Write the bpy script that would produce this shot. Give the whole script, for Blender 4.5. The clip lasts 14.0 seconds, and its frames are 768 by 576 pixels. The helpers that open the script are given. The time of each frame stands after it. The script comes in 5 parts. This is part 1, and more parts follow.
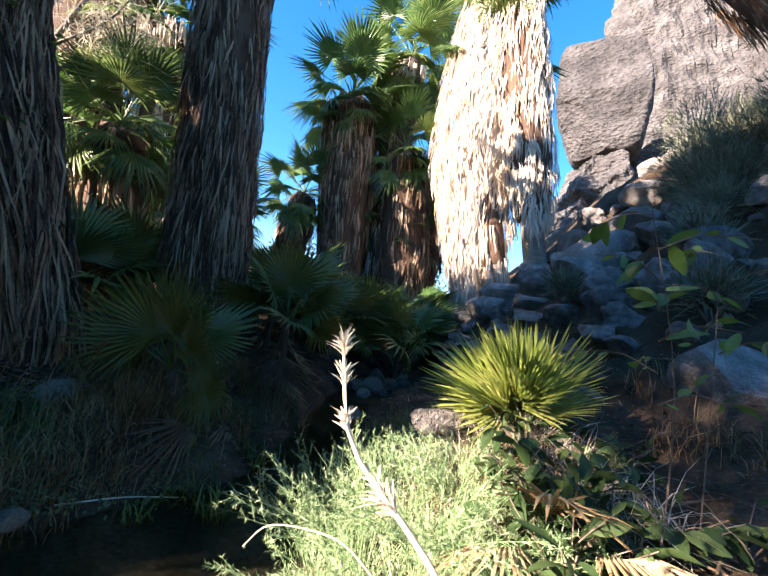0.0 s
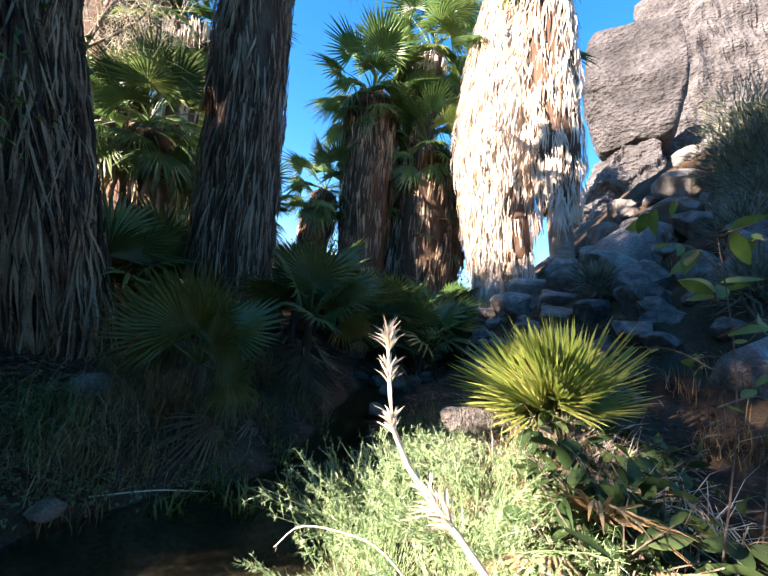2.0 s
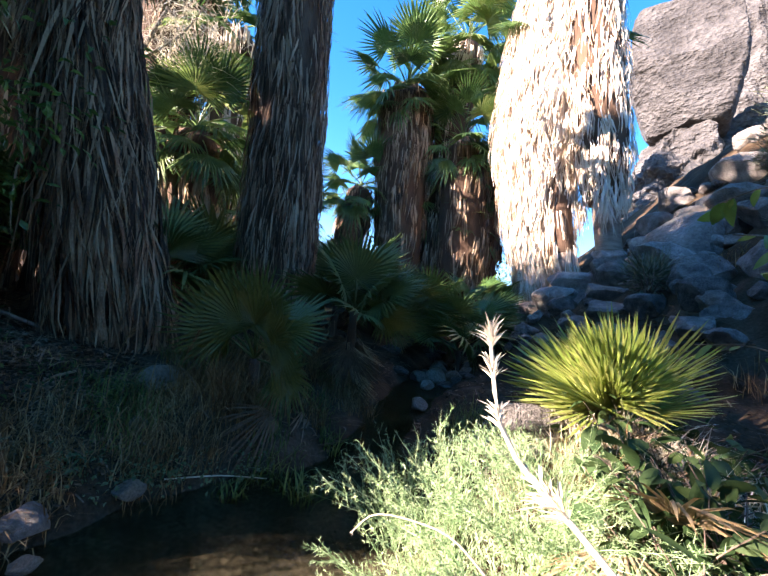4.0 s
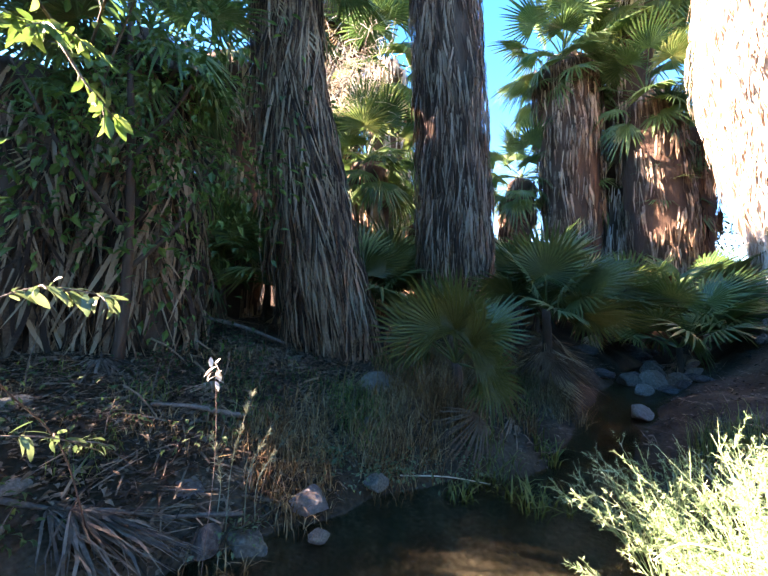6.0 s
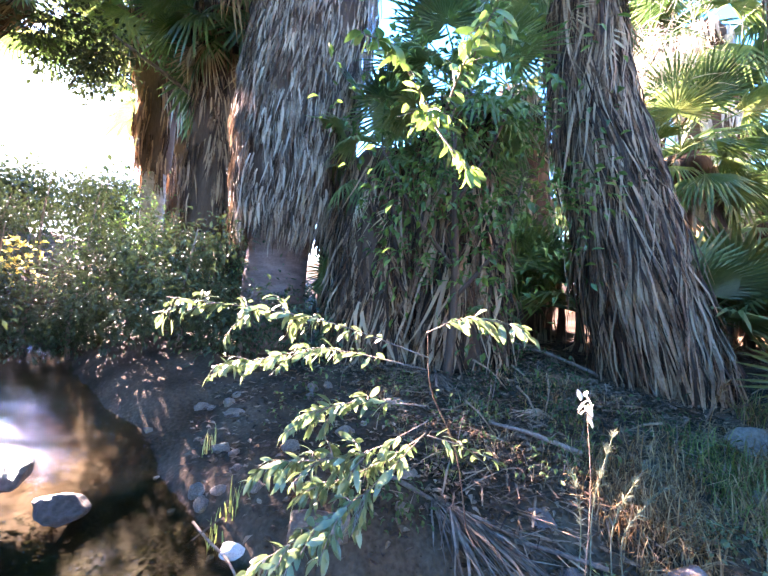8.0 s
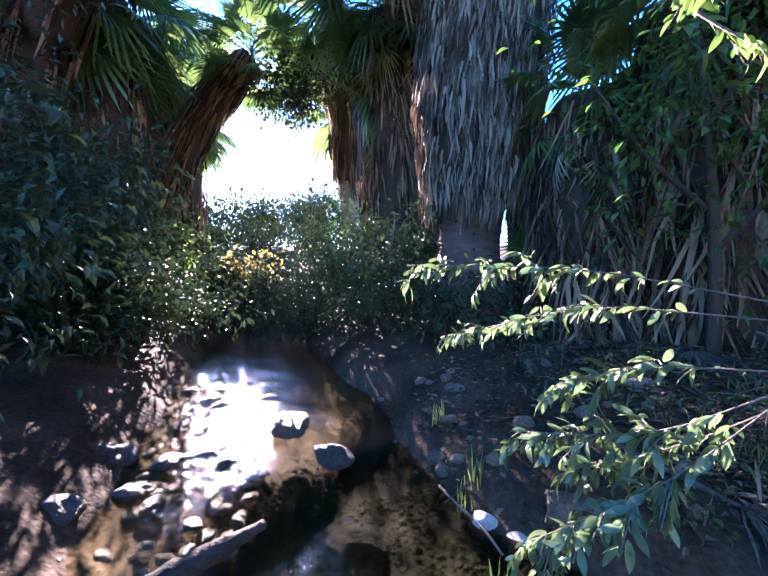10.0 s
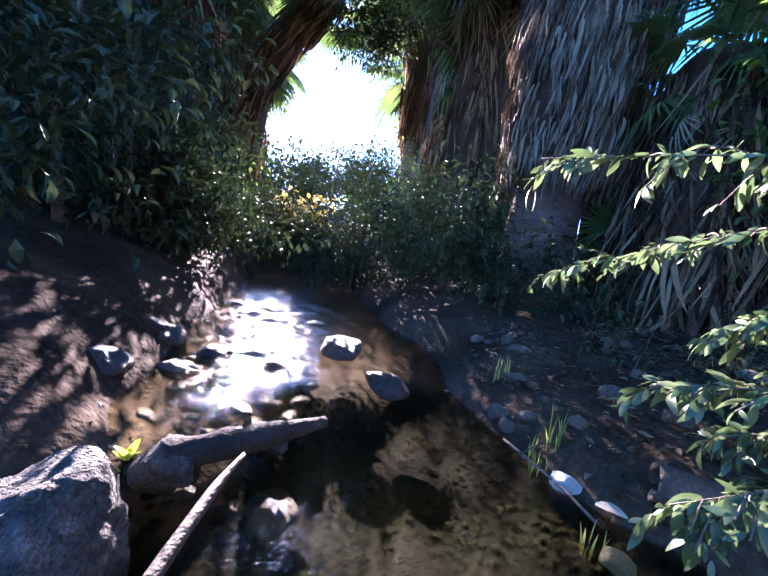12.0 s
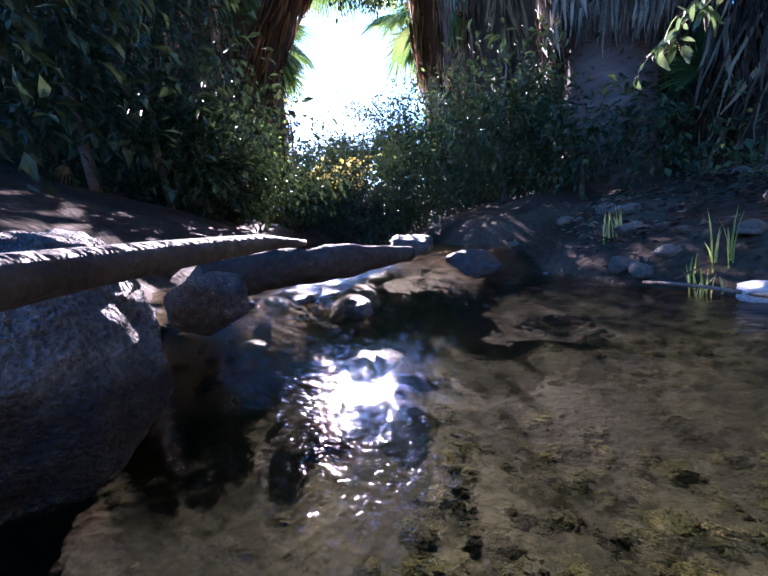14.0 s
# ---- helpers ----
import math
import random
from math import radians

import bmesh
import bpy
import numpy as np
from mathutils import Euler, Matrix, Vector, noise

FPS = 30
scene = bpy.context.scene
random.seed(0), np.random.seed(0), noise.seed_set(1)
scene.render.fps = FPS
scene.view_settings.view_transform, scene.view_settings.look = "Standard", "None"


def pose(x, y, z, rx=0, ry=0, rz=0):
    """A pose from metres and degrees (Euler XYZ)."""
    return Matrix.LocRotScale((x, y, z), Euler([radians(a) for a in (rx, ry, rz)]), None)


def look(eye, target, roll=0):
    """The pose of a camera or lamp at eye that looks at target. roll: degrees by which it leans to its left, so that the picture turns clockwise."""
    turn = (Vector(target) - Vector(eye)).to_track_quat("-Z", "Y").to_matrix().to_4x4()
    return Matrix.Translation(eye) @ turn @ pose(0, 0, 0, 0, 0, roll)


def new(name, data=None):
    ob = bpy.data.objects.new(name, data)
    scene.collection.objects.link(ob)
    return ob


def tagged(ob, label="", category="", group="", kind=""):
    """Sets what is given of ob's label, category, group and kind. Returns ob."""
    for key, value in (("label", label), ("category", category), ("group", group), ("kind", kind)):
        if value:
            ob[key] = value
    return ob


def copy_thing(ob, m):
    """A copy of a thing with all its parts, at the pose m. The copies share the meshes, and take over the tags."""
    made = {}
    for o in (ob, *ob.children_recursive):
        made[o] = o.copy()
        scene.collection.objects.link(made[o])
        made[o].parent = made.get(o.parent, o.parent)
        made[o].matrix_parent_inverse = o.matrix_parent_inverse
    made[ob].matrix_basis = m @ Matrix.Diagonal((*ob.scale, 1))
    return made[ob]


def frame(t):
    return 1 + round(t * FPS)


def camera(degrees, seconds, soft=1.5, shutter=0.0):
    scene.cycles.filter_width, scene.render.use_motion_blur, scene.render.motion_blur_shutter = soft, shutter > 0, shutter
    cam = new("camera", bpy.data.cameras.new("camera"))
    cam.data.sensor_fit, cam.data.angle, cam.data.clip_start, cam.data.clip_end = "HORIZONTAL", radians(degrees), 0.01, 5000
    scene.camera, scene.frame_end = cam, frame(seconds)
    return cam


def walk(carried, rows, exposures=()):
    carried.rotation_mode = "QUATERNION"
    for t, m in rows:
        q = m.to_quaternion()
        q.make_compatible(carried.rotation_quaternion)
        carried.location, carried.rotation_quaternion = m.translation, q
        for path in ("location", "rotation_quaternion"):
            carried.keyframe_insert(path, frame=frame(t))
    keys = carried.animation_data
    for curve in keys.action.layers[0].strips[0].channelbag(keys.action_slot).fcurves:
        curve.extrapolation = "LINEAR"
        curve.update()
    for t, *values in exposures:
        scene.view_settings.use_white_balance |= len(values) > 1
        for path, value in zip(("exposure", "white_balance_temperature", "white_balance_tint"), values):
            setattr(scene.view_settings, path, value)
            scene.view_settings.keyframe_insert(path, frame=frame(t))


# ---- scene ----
cam = camera(91.5, 14.0, soft=1.6)

# t, x, y, z, yaw, pitch, roll
PATH = [
    (0.0, -0.125, 0.386, 1.531, -2.91, 6.63, 8.68),
    (0.5, -0.128, 0.419, 1.527, -2.78, 6.54, 8.84),
    (1.0, -0.135, 0.427, 1.525, -2.40, 6.42, 8.74),
    (1.5, -0.156, 0.435, 1.519, -1.35, 5.99, 8.68),
    (2.0, -0.174, 0.470, 1.513, 0.06, 5.67, 8.76),
    (2.2, -0.175, 0.483, 1.512, 0.17, 5.85, 9.16),
    (4.3, -0.367, 0.430, 1.487, 7.31, 3.79, 8.70),
    (4.5, -0.402, 0.438, 1.474, 9.43, 3.56, 8.74),
    (5.0, -0.479, 0.443, 1.456, 14.63, 3.09, 7.49),
    (5.5, -0.564, 0.427, 1.436, 20.29, 2.28, 6.68),
    (6.0, -0.642, 0.375, 1.437, 28.96, 2.38, 3.63),
    (6.5, -0.710, 0.302, 1.429, 36.82, 0.83, 3.12),
    (7.0, -0.780, 0.245, 1.415, 45.23, 0.58, 3.44),
    (7.5, -0.885, 0.162, 1.426, 57.36, 2.56, 5.73),
    (8.0, -0.973, 0.052, 1.432, 68.17, 3.24, 3.93),
    (8.5, -1.036, -0.042, 1.426, 79.38, 3.17, 2.98),
    (9.0, -1.084, -0.092, 1.410, 87.81, 2.80, 0.99),
    (9.2, -1.099, -0.100, 1.405, 90.57, 2.62, 0.29),
    (11.3, -1.291, -0.460, 1.017, 98.46, -2.14, 2.27),
    (11.5, -1.314, -0.474, 0.993, 98.22, -1.86, 8.05),
    (12.0, -1.443, -0.535, 0.868, 99.14, -3.08, 9.94),
    (12.5, -1.570, -0.597, 0.681, 102.63, -7.15, 6.22),
    (13.0, -1.617, -0.615, 0.518, 104.10, -12.56, 0.84),
    (13.5, -1.682, -0.607, 0.367, 105.37, -7.97, 1.78),
    (14.0, -1.748, -0.634, 0.286, 108.00, -6.83, -4.54),
]
walk(cam, [(t, pose(x, y, z, 90 + p, 0, w) @ pose(0, 0, 0, 0, 0, r)) for t, x, y, z, w, p, r in PATH],
     exposures=[(0.0, 2.9, 7300, 26), (2.0, 2.9, 7300, 26), (4.5, 3.2, 7100, 30), (5.5, 3.6, 7300, 34), (6.5, 4.8, 8900, 42), (7.0, 5.3, 9500, 44), (7.5, 5.5, 8600, 46), (8.0, 5.4, 7500, 46), (8.5, 5.15, 6700, 46), (9.2, 4.6, 6200, 42), (11.3, 3.9, 6000, 42), (12.5, 3.85, 5900, 42), (14.0, 3.7, 5800, 42)])

# ---- light ----
SUN_AZ, SUN_EL = 205.0, 20.0          # degrees, from +x towards +y, and above the horizon
world = bpy.data.worlds.new("sky")
scene.world = world
world.use_nodes = True
wn = world.node_tree
sky = wn.nodes.new("ShaderNodeTexSky")
sky.sky_type = "NISHITA"
sky.sun_disc = False
sky.sun_elevation = radians(SUN_EL)
sky.sun_rotation = radians(90 - SUN_AZ)
sky.air_density, sky.dust_density, sky.ozone_density = 1.0, 0.1, 3.5
deep = wn.nodes.new("ShaderNodeHueSaturation")
deep.inputs["Saturation"].default_value = 1.32
wn.links.new(sky.outputs[0], deep.inputs["Color"])
wn.links.new(deep.outputs[0], wn.nodes["Background"].inputs[0])
wn.nodes["Background"].inputs[1].default_value = 0.085
sun_way = Vector((math.cos(radians(SUN_EL)) * math.cos(radians(SUN_AZ)), math.cos(radians(SUN_EL)) * math.sin(radians(SUN_AZ)), math.sin(radians(SUN_EL))))
sun = new("sun", bpy.data.lights.new("sun", "SUN"))
sun.data.energy, sun.data.angle, sun.data.color = 5.0, radians(0.53), (1.0, 0.93, 0.82)
sun.matrix_world = look(sun_way * 50, (0, 0, 0))


# ---- materials ----
def material(name, colours, rough=0.8, scale=8.0, fine=60.0, bump=0.3, island=0.0, item=0.0, through_light=0.0, metal=0.0, spec=0.3, stretch=(1, 1, 1), bump_scale=0.02):
    """colours: two to four colours mixed by two scales of noise, by island and by object."""
    m = bpy.data.materials.new(name)
    m.use_nodes = True
    nt = m.node_tree
    n, l = nt.nodes, nt.links
    b = n["Principled BSDF"]
    co = n.new("ShaderNodeTexCoord")
    mp = n.new("ShaderNodeMapping")
    mp.inputs["Scale"].default_value = stretch
    l.new(co.outputs["Object"], mp.inputs[0])
    n1, n2 = n.new("ShaderNodeTexNoise"), n.new("ShaderNodeTexNoise")
    n1.inputs["Scale"].default_value, n2.inputs["Scale"].default_value = scale, fine
    n1.inputs["Detail"].default_value, n2.inputs["Detail"].default_value = 4, 3
    l.new(mp.outputs[0], n1.inputs["Vector"])
    l.new(mp.outputs[0], n2.inputs["Vector"])
    def calc(op, a, bb):
        k = n.new("ShaderNodeMath")
        k.operation = op
        for i, v in enumerate((a, bb)):
            if isinstance(v, (int, float)):
                k.inputs[i].default_value = v
            else:
                l.new(v, k.inputs[i])
        return k.outputs[0]
    f = calc("ADD", calc("MULTIPLY", n1.outputs[0], 0.65), calc("MULTIPLY", n2.outputs[0], 0.35))
    f = calc("ADD", calc("MULTIPLY", calc("SUBTRACT", f, 0.5), 2.4), 0.5)
    if island:
        g = n.new("ShaderNodeNewGeometry")
        f = calc("ADD", f, calc("MULTIPLY", calc("SUBTRACT", g.outputs["Random Per Island"], 0.5), island))
    if item:
        o = n.new("ShaderNodeObjectInfo")
        f = calc("ADD", f, calc("MULTIPLY", calc("SUBTRACT", o.outputs["Random"], 0.5), item))
    r = n.new("ShaderNodeValToRGB")
    e = r.color_ramp.elements
    e[0].color, e[1].color = (*colours[0], 1), (*colours[-1], 1)
    for i in range(1, len(colours) - 1):
        k = e.new(i / (len(colours) - 1))
        k.color = (*colours[i], 1)
    l.new(f, r.inputs[0])
    l.new(r.outputs[0], b.inputs["Base Color"])
    b.inputs["Roughness"].default_value = rough
    b.inputs["Metallic"].default_value = metal
    b.inputs["Specular IOR Level"].default_value = spec
    if bump:
        bp = n.new("ShaderNodeBump")
        bp.inputs["Strength"].default_value, bp.inputs["Distance"].default_value = bump, bump_scale
        l.new(calc("ADD", n1.outputs[0], n2.outputs[0]), bp.inputs["Height"])
        l.new(bp.outputs[0], b.inputs["Normal"])
    if through_light:
        tr = n.new("ShaderNodeBsdfTranslucent")
        l.new(r.outputs[0], tr.inputs[0])
        mx = n.new("ShaderNodeMixShader")
        mx.inputs[0].default_value = through_light
        l.new(b.outputs[0], mx.inputs[1])
        l.new(tr.outputs[0], mx.inputs[2])
        l.new(mx.outputs[0], n["Material Output"].inputs[0])
    return m


# Darkened for the palms that stand in shade.
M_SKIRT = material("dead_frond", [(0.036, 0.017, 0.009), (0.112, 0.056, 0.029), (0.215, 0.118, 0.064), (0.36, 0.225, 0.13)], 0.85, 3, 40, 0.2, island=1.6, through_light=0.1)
M_SKIRT_TAN = material("tan_dead_frond", [(0.10, 0.062, 0.035), (0.25, 0.17, 0.10), (0.40, 0.29, 0.18), (0.54, 0.42, 0.28)], 0.85, 3, 40, 0.2, island=1.0, through_light=0.1)
# Pale copy: sunlight on the fronds is put into the colour.
M_SKIRT_PALE = material("sunlit_tone_frond", [(0.38, 0.28, 0.19), (0.56, 0.46, 0.36), (0.66, 0.58, 0.48), (0.74, 0.67, 0.58)], 0.85, 3, 40, 0.2, island=0.8, through_light=0.12)
M_SKIRT_MID = material("weathered_frond", [(0.055, 0.033, 0.020), (0.145, 0.093, 0.058), (0.25, 0.175, 0.115), (0.40, 0.30, 0.205)], 0.85, 3, 40, 0.2, island=1.2, through_light=0.1)
M_SKIRT_RED = material("rusty_dead_frond", [(0.05, 0.024, 0.013), (0.135, 0.067, 0.037), (0.245, 0.138, 0.082), (0.38, 0.25, 0.16)], 0.85, 3, 40, 0.2, island=1.6, through_light=0.1)
# Dark tone stands in for shade inside skirts and on shaded stems.
M_CORE = material("shade_toned_core", [(0.045, 0.025, 0.016), (0.12, 0.075, 0.05)], 0.95, 4, 30, 0.6, stretch=(1, 1, 0.2))
M_BARK = material("palm_bark", [(0.13, 0.09, 0.065), (0.27, 0.21, 0.165), (0.36, 0.29, 0.23)], 0.9, 3, 26, 0.6, stretch=(1, 1, 4))
M_BARK_RED = material("red_brown_palm_bark", [(0.07, 0.04, 0.032), (0.15, 0.09, 0.072), (0.22, 0.145, 0.115)], 0.9, 3, 26, 0.6, stretch=(1, 1, 4))
M_FAN = material("palm_leaf", [(0.030, 0.075, 0.022), (0.060, 0.130, 0.035), (0.105, 0.185, 0.05), (0.20, 0.25, 0.08)], 0.42, 2, 30, 0.1, island=0.35, item=0.7, through_light=0.3, spec=0.5)
# Two copies of the palm leaf with shade and sunlight put into the colour.
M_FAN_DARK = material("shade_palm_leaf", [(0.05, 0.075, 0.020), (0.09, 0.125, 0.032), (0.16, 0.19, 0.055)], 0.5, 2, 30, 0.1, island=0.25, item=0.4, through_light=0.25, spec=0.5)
M_FAN_LIT = material("sunlit_yellow_green_leaf", [(0.16, 0.24, 0.045), (0.26, 0.33, 0.07), (0.42, 0.42, 0.14)], 0.42, 2, 30, 0.1, island=0.3, item=0.5, through_light=0.35, spec=0.5)
M_FAN_DEAD = material("straw_palm_leaf", [(0.26, 0.17, 0.08), (0.42, 0.31, 0.17), (0.52, 0.42, 0.27)], 0.8, 2, 30, 0.2, island=0.4, item=0.6, through_light=0.2)
M_LEAF = material("broad_leaf", [(0.045, 0.11, 0.02), (0.085, 0.18, 0.035), (0.14, 0.25, 0.05), (0.22, 0.31, 0.08)], 0.4, 2, 20, 0.08, island=0.9, item=0.9, through_light=0.45, spec=0.5)
M_LEAF_PALE = material("glossy_pale_leaf", [(0.05, 0.095, 0.033), (0.10, 0.155, 0.06), (0.17, 0.23, 0.105)], 0.3, 2, 20, 0.08, island=0.9, item=0.9, through_light=0.35, spec=0.6)
M_SPROUT = material("bright_sprout_leaf", [(0.26, 0.34, 0.03), (0.40, 0.46, 0.05), (0.55, 0.58, 0.10)], 0.4, 2, 20, 0.08, item=0.6, through_light=0.45)
M_LEAF_YELLOW = material("yellowed_leaf", [(0.30, 0.26, 0.05), (0.52, 0.42, 0.10), (0.66, 0.58, 0.26)], 0.5, 2, 20, 0.08, island=0.9, through_light=0.45)
M_FEATHER = material("feathery_shrub_leaf", [(0.10, 0.19, 0.08), (0.24, 0.36, 0.17), (0.46, 0.55, 0.33)], 0.6, 3, 20, 0, island=0.8, through_light=0.25)
M_SHRUB = material("grey_green_shrub", [(0.07, 0.085, 0.05), (0.14, 0.16, 0.10), (0.24, 0.25, 0.175)], 0.7, 3, 20, 0, island=0.8, through_light=0.2)
M_GRASS = material("green_grass", [(0.045, 0.075, 0.015), (0.10, 0.145, 0.03), (0.21, 0.24, 0.065)], 0.5, 2, 20, 0, island=0.9, through_light=0.3)
M_DRY = material("dry_grass", [(0.10, 0.048, 0.018), (0.21, 0.120, 0.050), (0.38, 0.26, 0.13)], 0.8, 2, 20, 0, island=1.0, through_light=0.2)
M_FAN_BROWN = material("brown_palm_leaf", [(0.07, 0.04, 0.022), (0.16, 0.10, 0.06), (0.29, 0.20, 0.13)], 0.85, 2, 30, 0.2, item=0.7, through_light=0.1)
M_STRAW = material("straw_plume", [(0.45, 0.38, 0.26), (0.62, 0.55, 0.42), (0.75, 0.70, 0.58)], 0.7, 4, 40, 0, island=0.6, through_light=0.3)
M_TWIG = material("twig_bark", [(0.07, 0.05, 0.035), (0.16, 0.12, 0.09), (0.26, 0.21, 0.17)], 0.85, 10, 80, 0.4)
M_LOG = material("weathered_log", [(0.035, 0.027, 0.02), (0.085, 0.068, 0.053), (0.17, 0.145, 0.118)], 0.75, 6, 60, 0.5, stretch=(1, 1, 1))
M_ROCK = material("grey_boulder", [(0.06, 0.054, 0.048), (0.135, 0.122, 0.110), (0.22, 0.20, 0.182), (0.35, 0.32, 0.29)], 0.85, 3.0, 26, 1.0, item=0.5, bump_scale=0.03)
M_WETROCK = material("wet_stone", [(0.03, 0.027, 0.024), (0.075, 0.068, 0.06), (0.14, 0.128, 0.115)], 0.55, 5, 40, 0.9, item=0.5, spec=0.3)
M_PALESTONE = material("pale_stone", [(0.07, 0.058, 0.043), (0.15, 0.128, 0.098), (0.26, 0.225, 0.18)], 0.8, 7, 50, 0.7, item=0.5)
M_CLIFF = material("sandstone_cliff", [(0.015, 0.0145, 0.0145), (0.044, 0.042, 0.042), (0.080, 0.077, 0.076), (0.16, 0.154, 0.15)], 0.9, 0.55, 5, 1.0, item=0.3, stretch=(0.8, 0.8, 1.2), bump_scale=0.3)
M_SOIL = material("leaf_littered_soil", [(0.016, 0.010, 0.006), (0.040, 0.027, 0.017), (0.074, 0.052, 0.034), (0.13, 0.095, 0.063)], 0.9, 1.6, 34, 0.6, bump_scale=0.02)
M_LITTER = material("fallen_leaf_litter", [(0.022, 0.012, 0.007), (0.052, 0.031, 0.018), (0.10, 0.064, 0.038), (0.20, 0.14, 0.09)], 0.85, 2, 30, 0.1, island=1.2)
M_PEBBLE = material("creek_pebble", [(0.008, 0.007, 0.004), (0.02, 0.018, 0.011), (0.04, 0.036, 0.023), (0.09, 0.08, 0.058)], 0.92, 4, 40, 0.3, island=0.5, spec=0.05)


def ground_material():
    """Leaf-littered soil that turns into wet mud and then the algae bed, shade-darkened in the pool, below the
    waterline.
    """
    m = M_SOIL.copy()
    m.name = "bank_and_bed"
    n, l = m.node_tree.nodes, m.node_tree.links
    b = n["Principled BSDF"]
    soil = b.inputs["Base Color"].links[0].from_socket
    fac = b.inputs["Base Color"].links[0].from_node.inputs[0].links[0].from_socket
    geo, sep = n.new("ShaderNodeNewGeometry"), n.new("ShaderNodeSeparateXYZ")
    l.new(geo.outputs["Position"], sep.inputs[0])
    nz = n.new("ShaderNodeTexNoise")
    nz.inputs["Scale"].default_value, nz.inputs["Detail"].default_value = 9, 4
    l.new(geo.outputs["Position"], nz.inputs["Vector"])
    wob = n.new("ShaderNodeMath")
    wob.operation = "MULTIPLY_ADD"
    wob.inputs[1].default_value = 0.12
    l.new(nz.outputs[0], wob.inputs[0])
    l.new(sep.outputs["Z"], wob.inputs[2])
    def step(lo, hi):
        k = n.new("ShaderNodeMapRange")
        k.inputs[1].default_value, k.inputs[2].default_value = lo, hi
        l.new(wob.outputs[0], k.inputs[0])
        return k.outputs[0]
    # Algae colours near black: the palms' shade over the pool is put in.
    bed = n.new("ShaderNodeValToRGB")
    e = bed.color_ramp.elements
    e[0].color, e[1].color = (0.0015, 0.0015, 0.001, 1), (0.045, 0.042, 0.020, 1)
    for at, c in ((0.35, (0.003, 0.0032, 0.0018, 1)), (0.55, (0.008, 0.009, 0.004, 1)), (0.78, (0.018, 0.0165, 0.008, 1))):
        k = e.new(at)
        k.color = c
    l.new(fac, bed.inputs[0])
    sand = n.new("ShaderNodeValToRGB")
    e = sand.color_ramp.elements
    e[0].color, e[1].color = (0.012, 0.011, 0.008, 1), (0.25, 0.23, 0.185, 1)
    for at, c in ((0.38, (0.040, 0.036, 0.028, 1)), (0.7, (0.115, 0.104, 0.082, 1))):
        k = e.new(at)
        k.color = c
    l.new(fac, sand.inputs[0])
    up = n.new("ShaderNodeMapRange")
    up.inputs[1].default_value, up.inputs[2].default_value = 0.6, 2.0
    l.new(sep.outputs["Y"], up.inputs[0])
    both = n.new("ShaderNodeMix")
    both.data_type = "RGBA"
    l.new(up.outputs[0], both.inputs[0])
    l.new(bed.outputs[0], both.inputs[6])
    l.new(sand.outputs[0], both.inputs[7])
    one = n.new("ShaderNodeMix")
    one.data_type = "RGBA"
    l.new(step(0.02, 0.075), one.inputs[0])
    l.new(both.outputs[2], one.inputs[6])
    l.new(soil, one.inputs[7])
    l.new(one.outputs[2], b.inputs["Base Color"])
    wet = n.new("ShaderNodeMapRange")
    wet.inputs[1].default_value, wet.inputs[2].default_value, wet.inputs[3].default_value, wet.inputs[4].default_value = 0.06, 0.2, 0.85, 0.92
    l.new(wob.outputs[0], wet.inputs[0])
    l.new(wet.outputs[0], b.inputs["Roughness"])
    b.inputs["Specular IOR Level"].default_value = 0.06
    return m


M_GROUND = ground_material()


def water_material():
    m = bpy.data.materials.new("creek_water")
    m.use_nodes = True
    n, l = m.node_tree.nodes, m.node_tree.links
    n.remove(n["Principled BSDF"])
    co = n.new("ShaderNodeTexCoord")
    add = None
    for s, st in ((4.0, 0.5), (15.0, 0.42), (48.0, 0.22), (120.0, 0.08)):
        t = n.new("ShaderNodeTexNoise")
        t.inputs["Scale"].default_value, t.inputs["Detail"].default_value = s, 2
        l.new(co.outputs["Object"], t.inputs["Vector"])
        k = n.new("ShaderNodeMath")
        k.operation = "MULTIPLY"
        k.inputs[1].default_value = st
        l.new(t.outputs[0], k.inputs[0])
        if add is None:
            add = k.outputs[0]
        else:
            q = n.new("ShaderNodeMath")
            l.new(add, q.inputs[0])
            l.new(k.outputs[0], q.inputs[1])
            add = q.outputs[0]
    bp = n.new("ShaderNodeBump")
    bp.inputs["Strength"].default_value, bp.inputs["Distance"].default_value = 1.0, 0.014
    l.new(add, bp.inputs["Height"])
    gl = n.new("ShaderNodeBsdfGlossy")
    gl.inputs["Roughness"].default_value = 0.04
    tr = n.new("ShaderNodeBsdfTransparent")
    tr.inputs[0].default_value = (0.86, 0.84, 0.68, 1)
    bent = n.new("ShaderNodeBsdfRefraction")
    bent.inputs["Color"].default_value = (0.86, 0.84, 0.68, 1)
    bent.inputs["IOR"].default_value, bent.inputs["Roughness"].default_value = 1.33, 0.05
    l.new(bp.outputs[0], bent.inputs["Normal"])
    see = n.new("ShaderNodeMixShader")
    see.inputs[0].default_value = 0.7
    l.new(tr.outputs[0], see.inputs[1])
    l.new(bent.outputs[0], see.inputs[2])
    fr = n.new("ShaderNodeFresnel")
    fr.inputs[0].default_value = 1.33
    l.new(bp.outputs[0], gl.inputs["Normal"])
    soft = n.new("ShaderNodeBump")
    soft.inputs["Strength"].default_value, soft.inputs["Distance"].default_value = 0.12, 0.03
    l.new(add, soft.inputs["Height"])
    l.new(soft.outputs[0], fr.inputs["Normal"])
    mx = n.new("ShaderNodeMixShader")
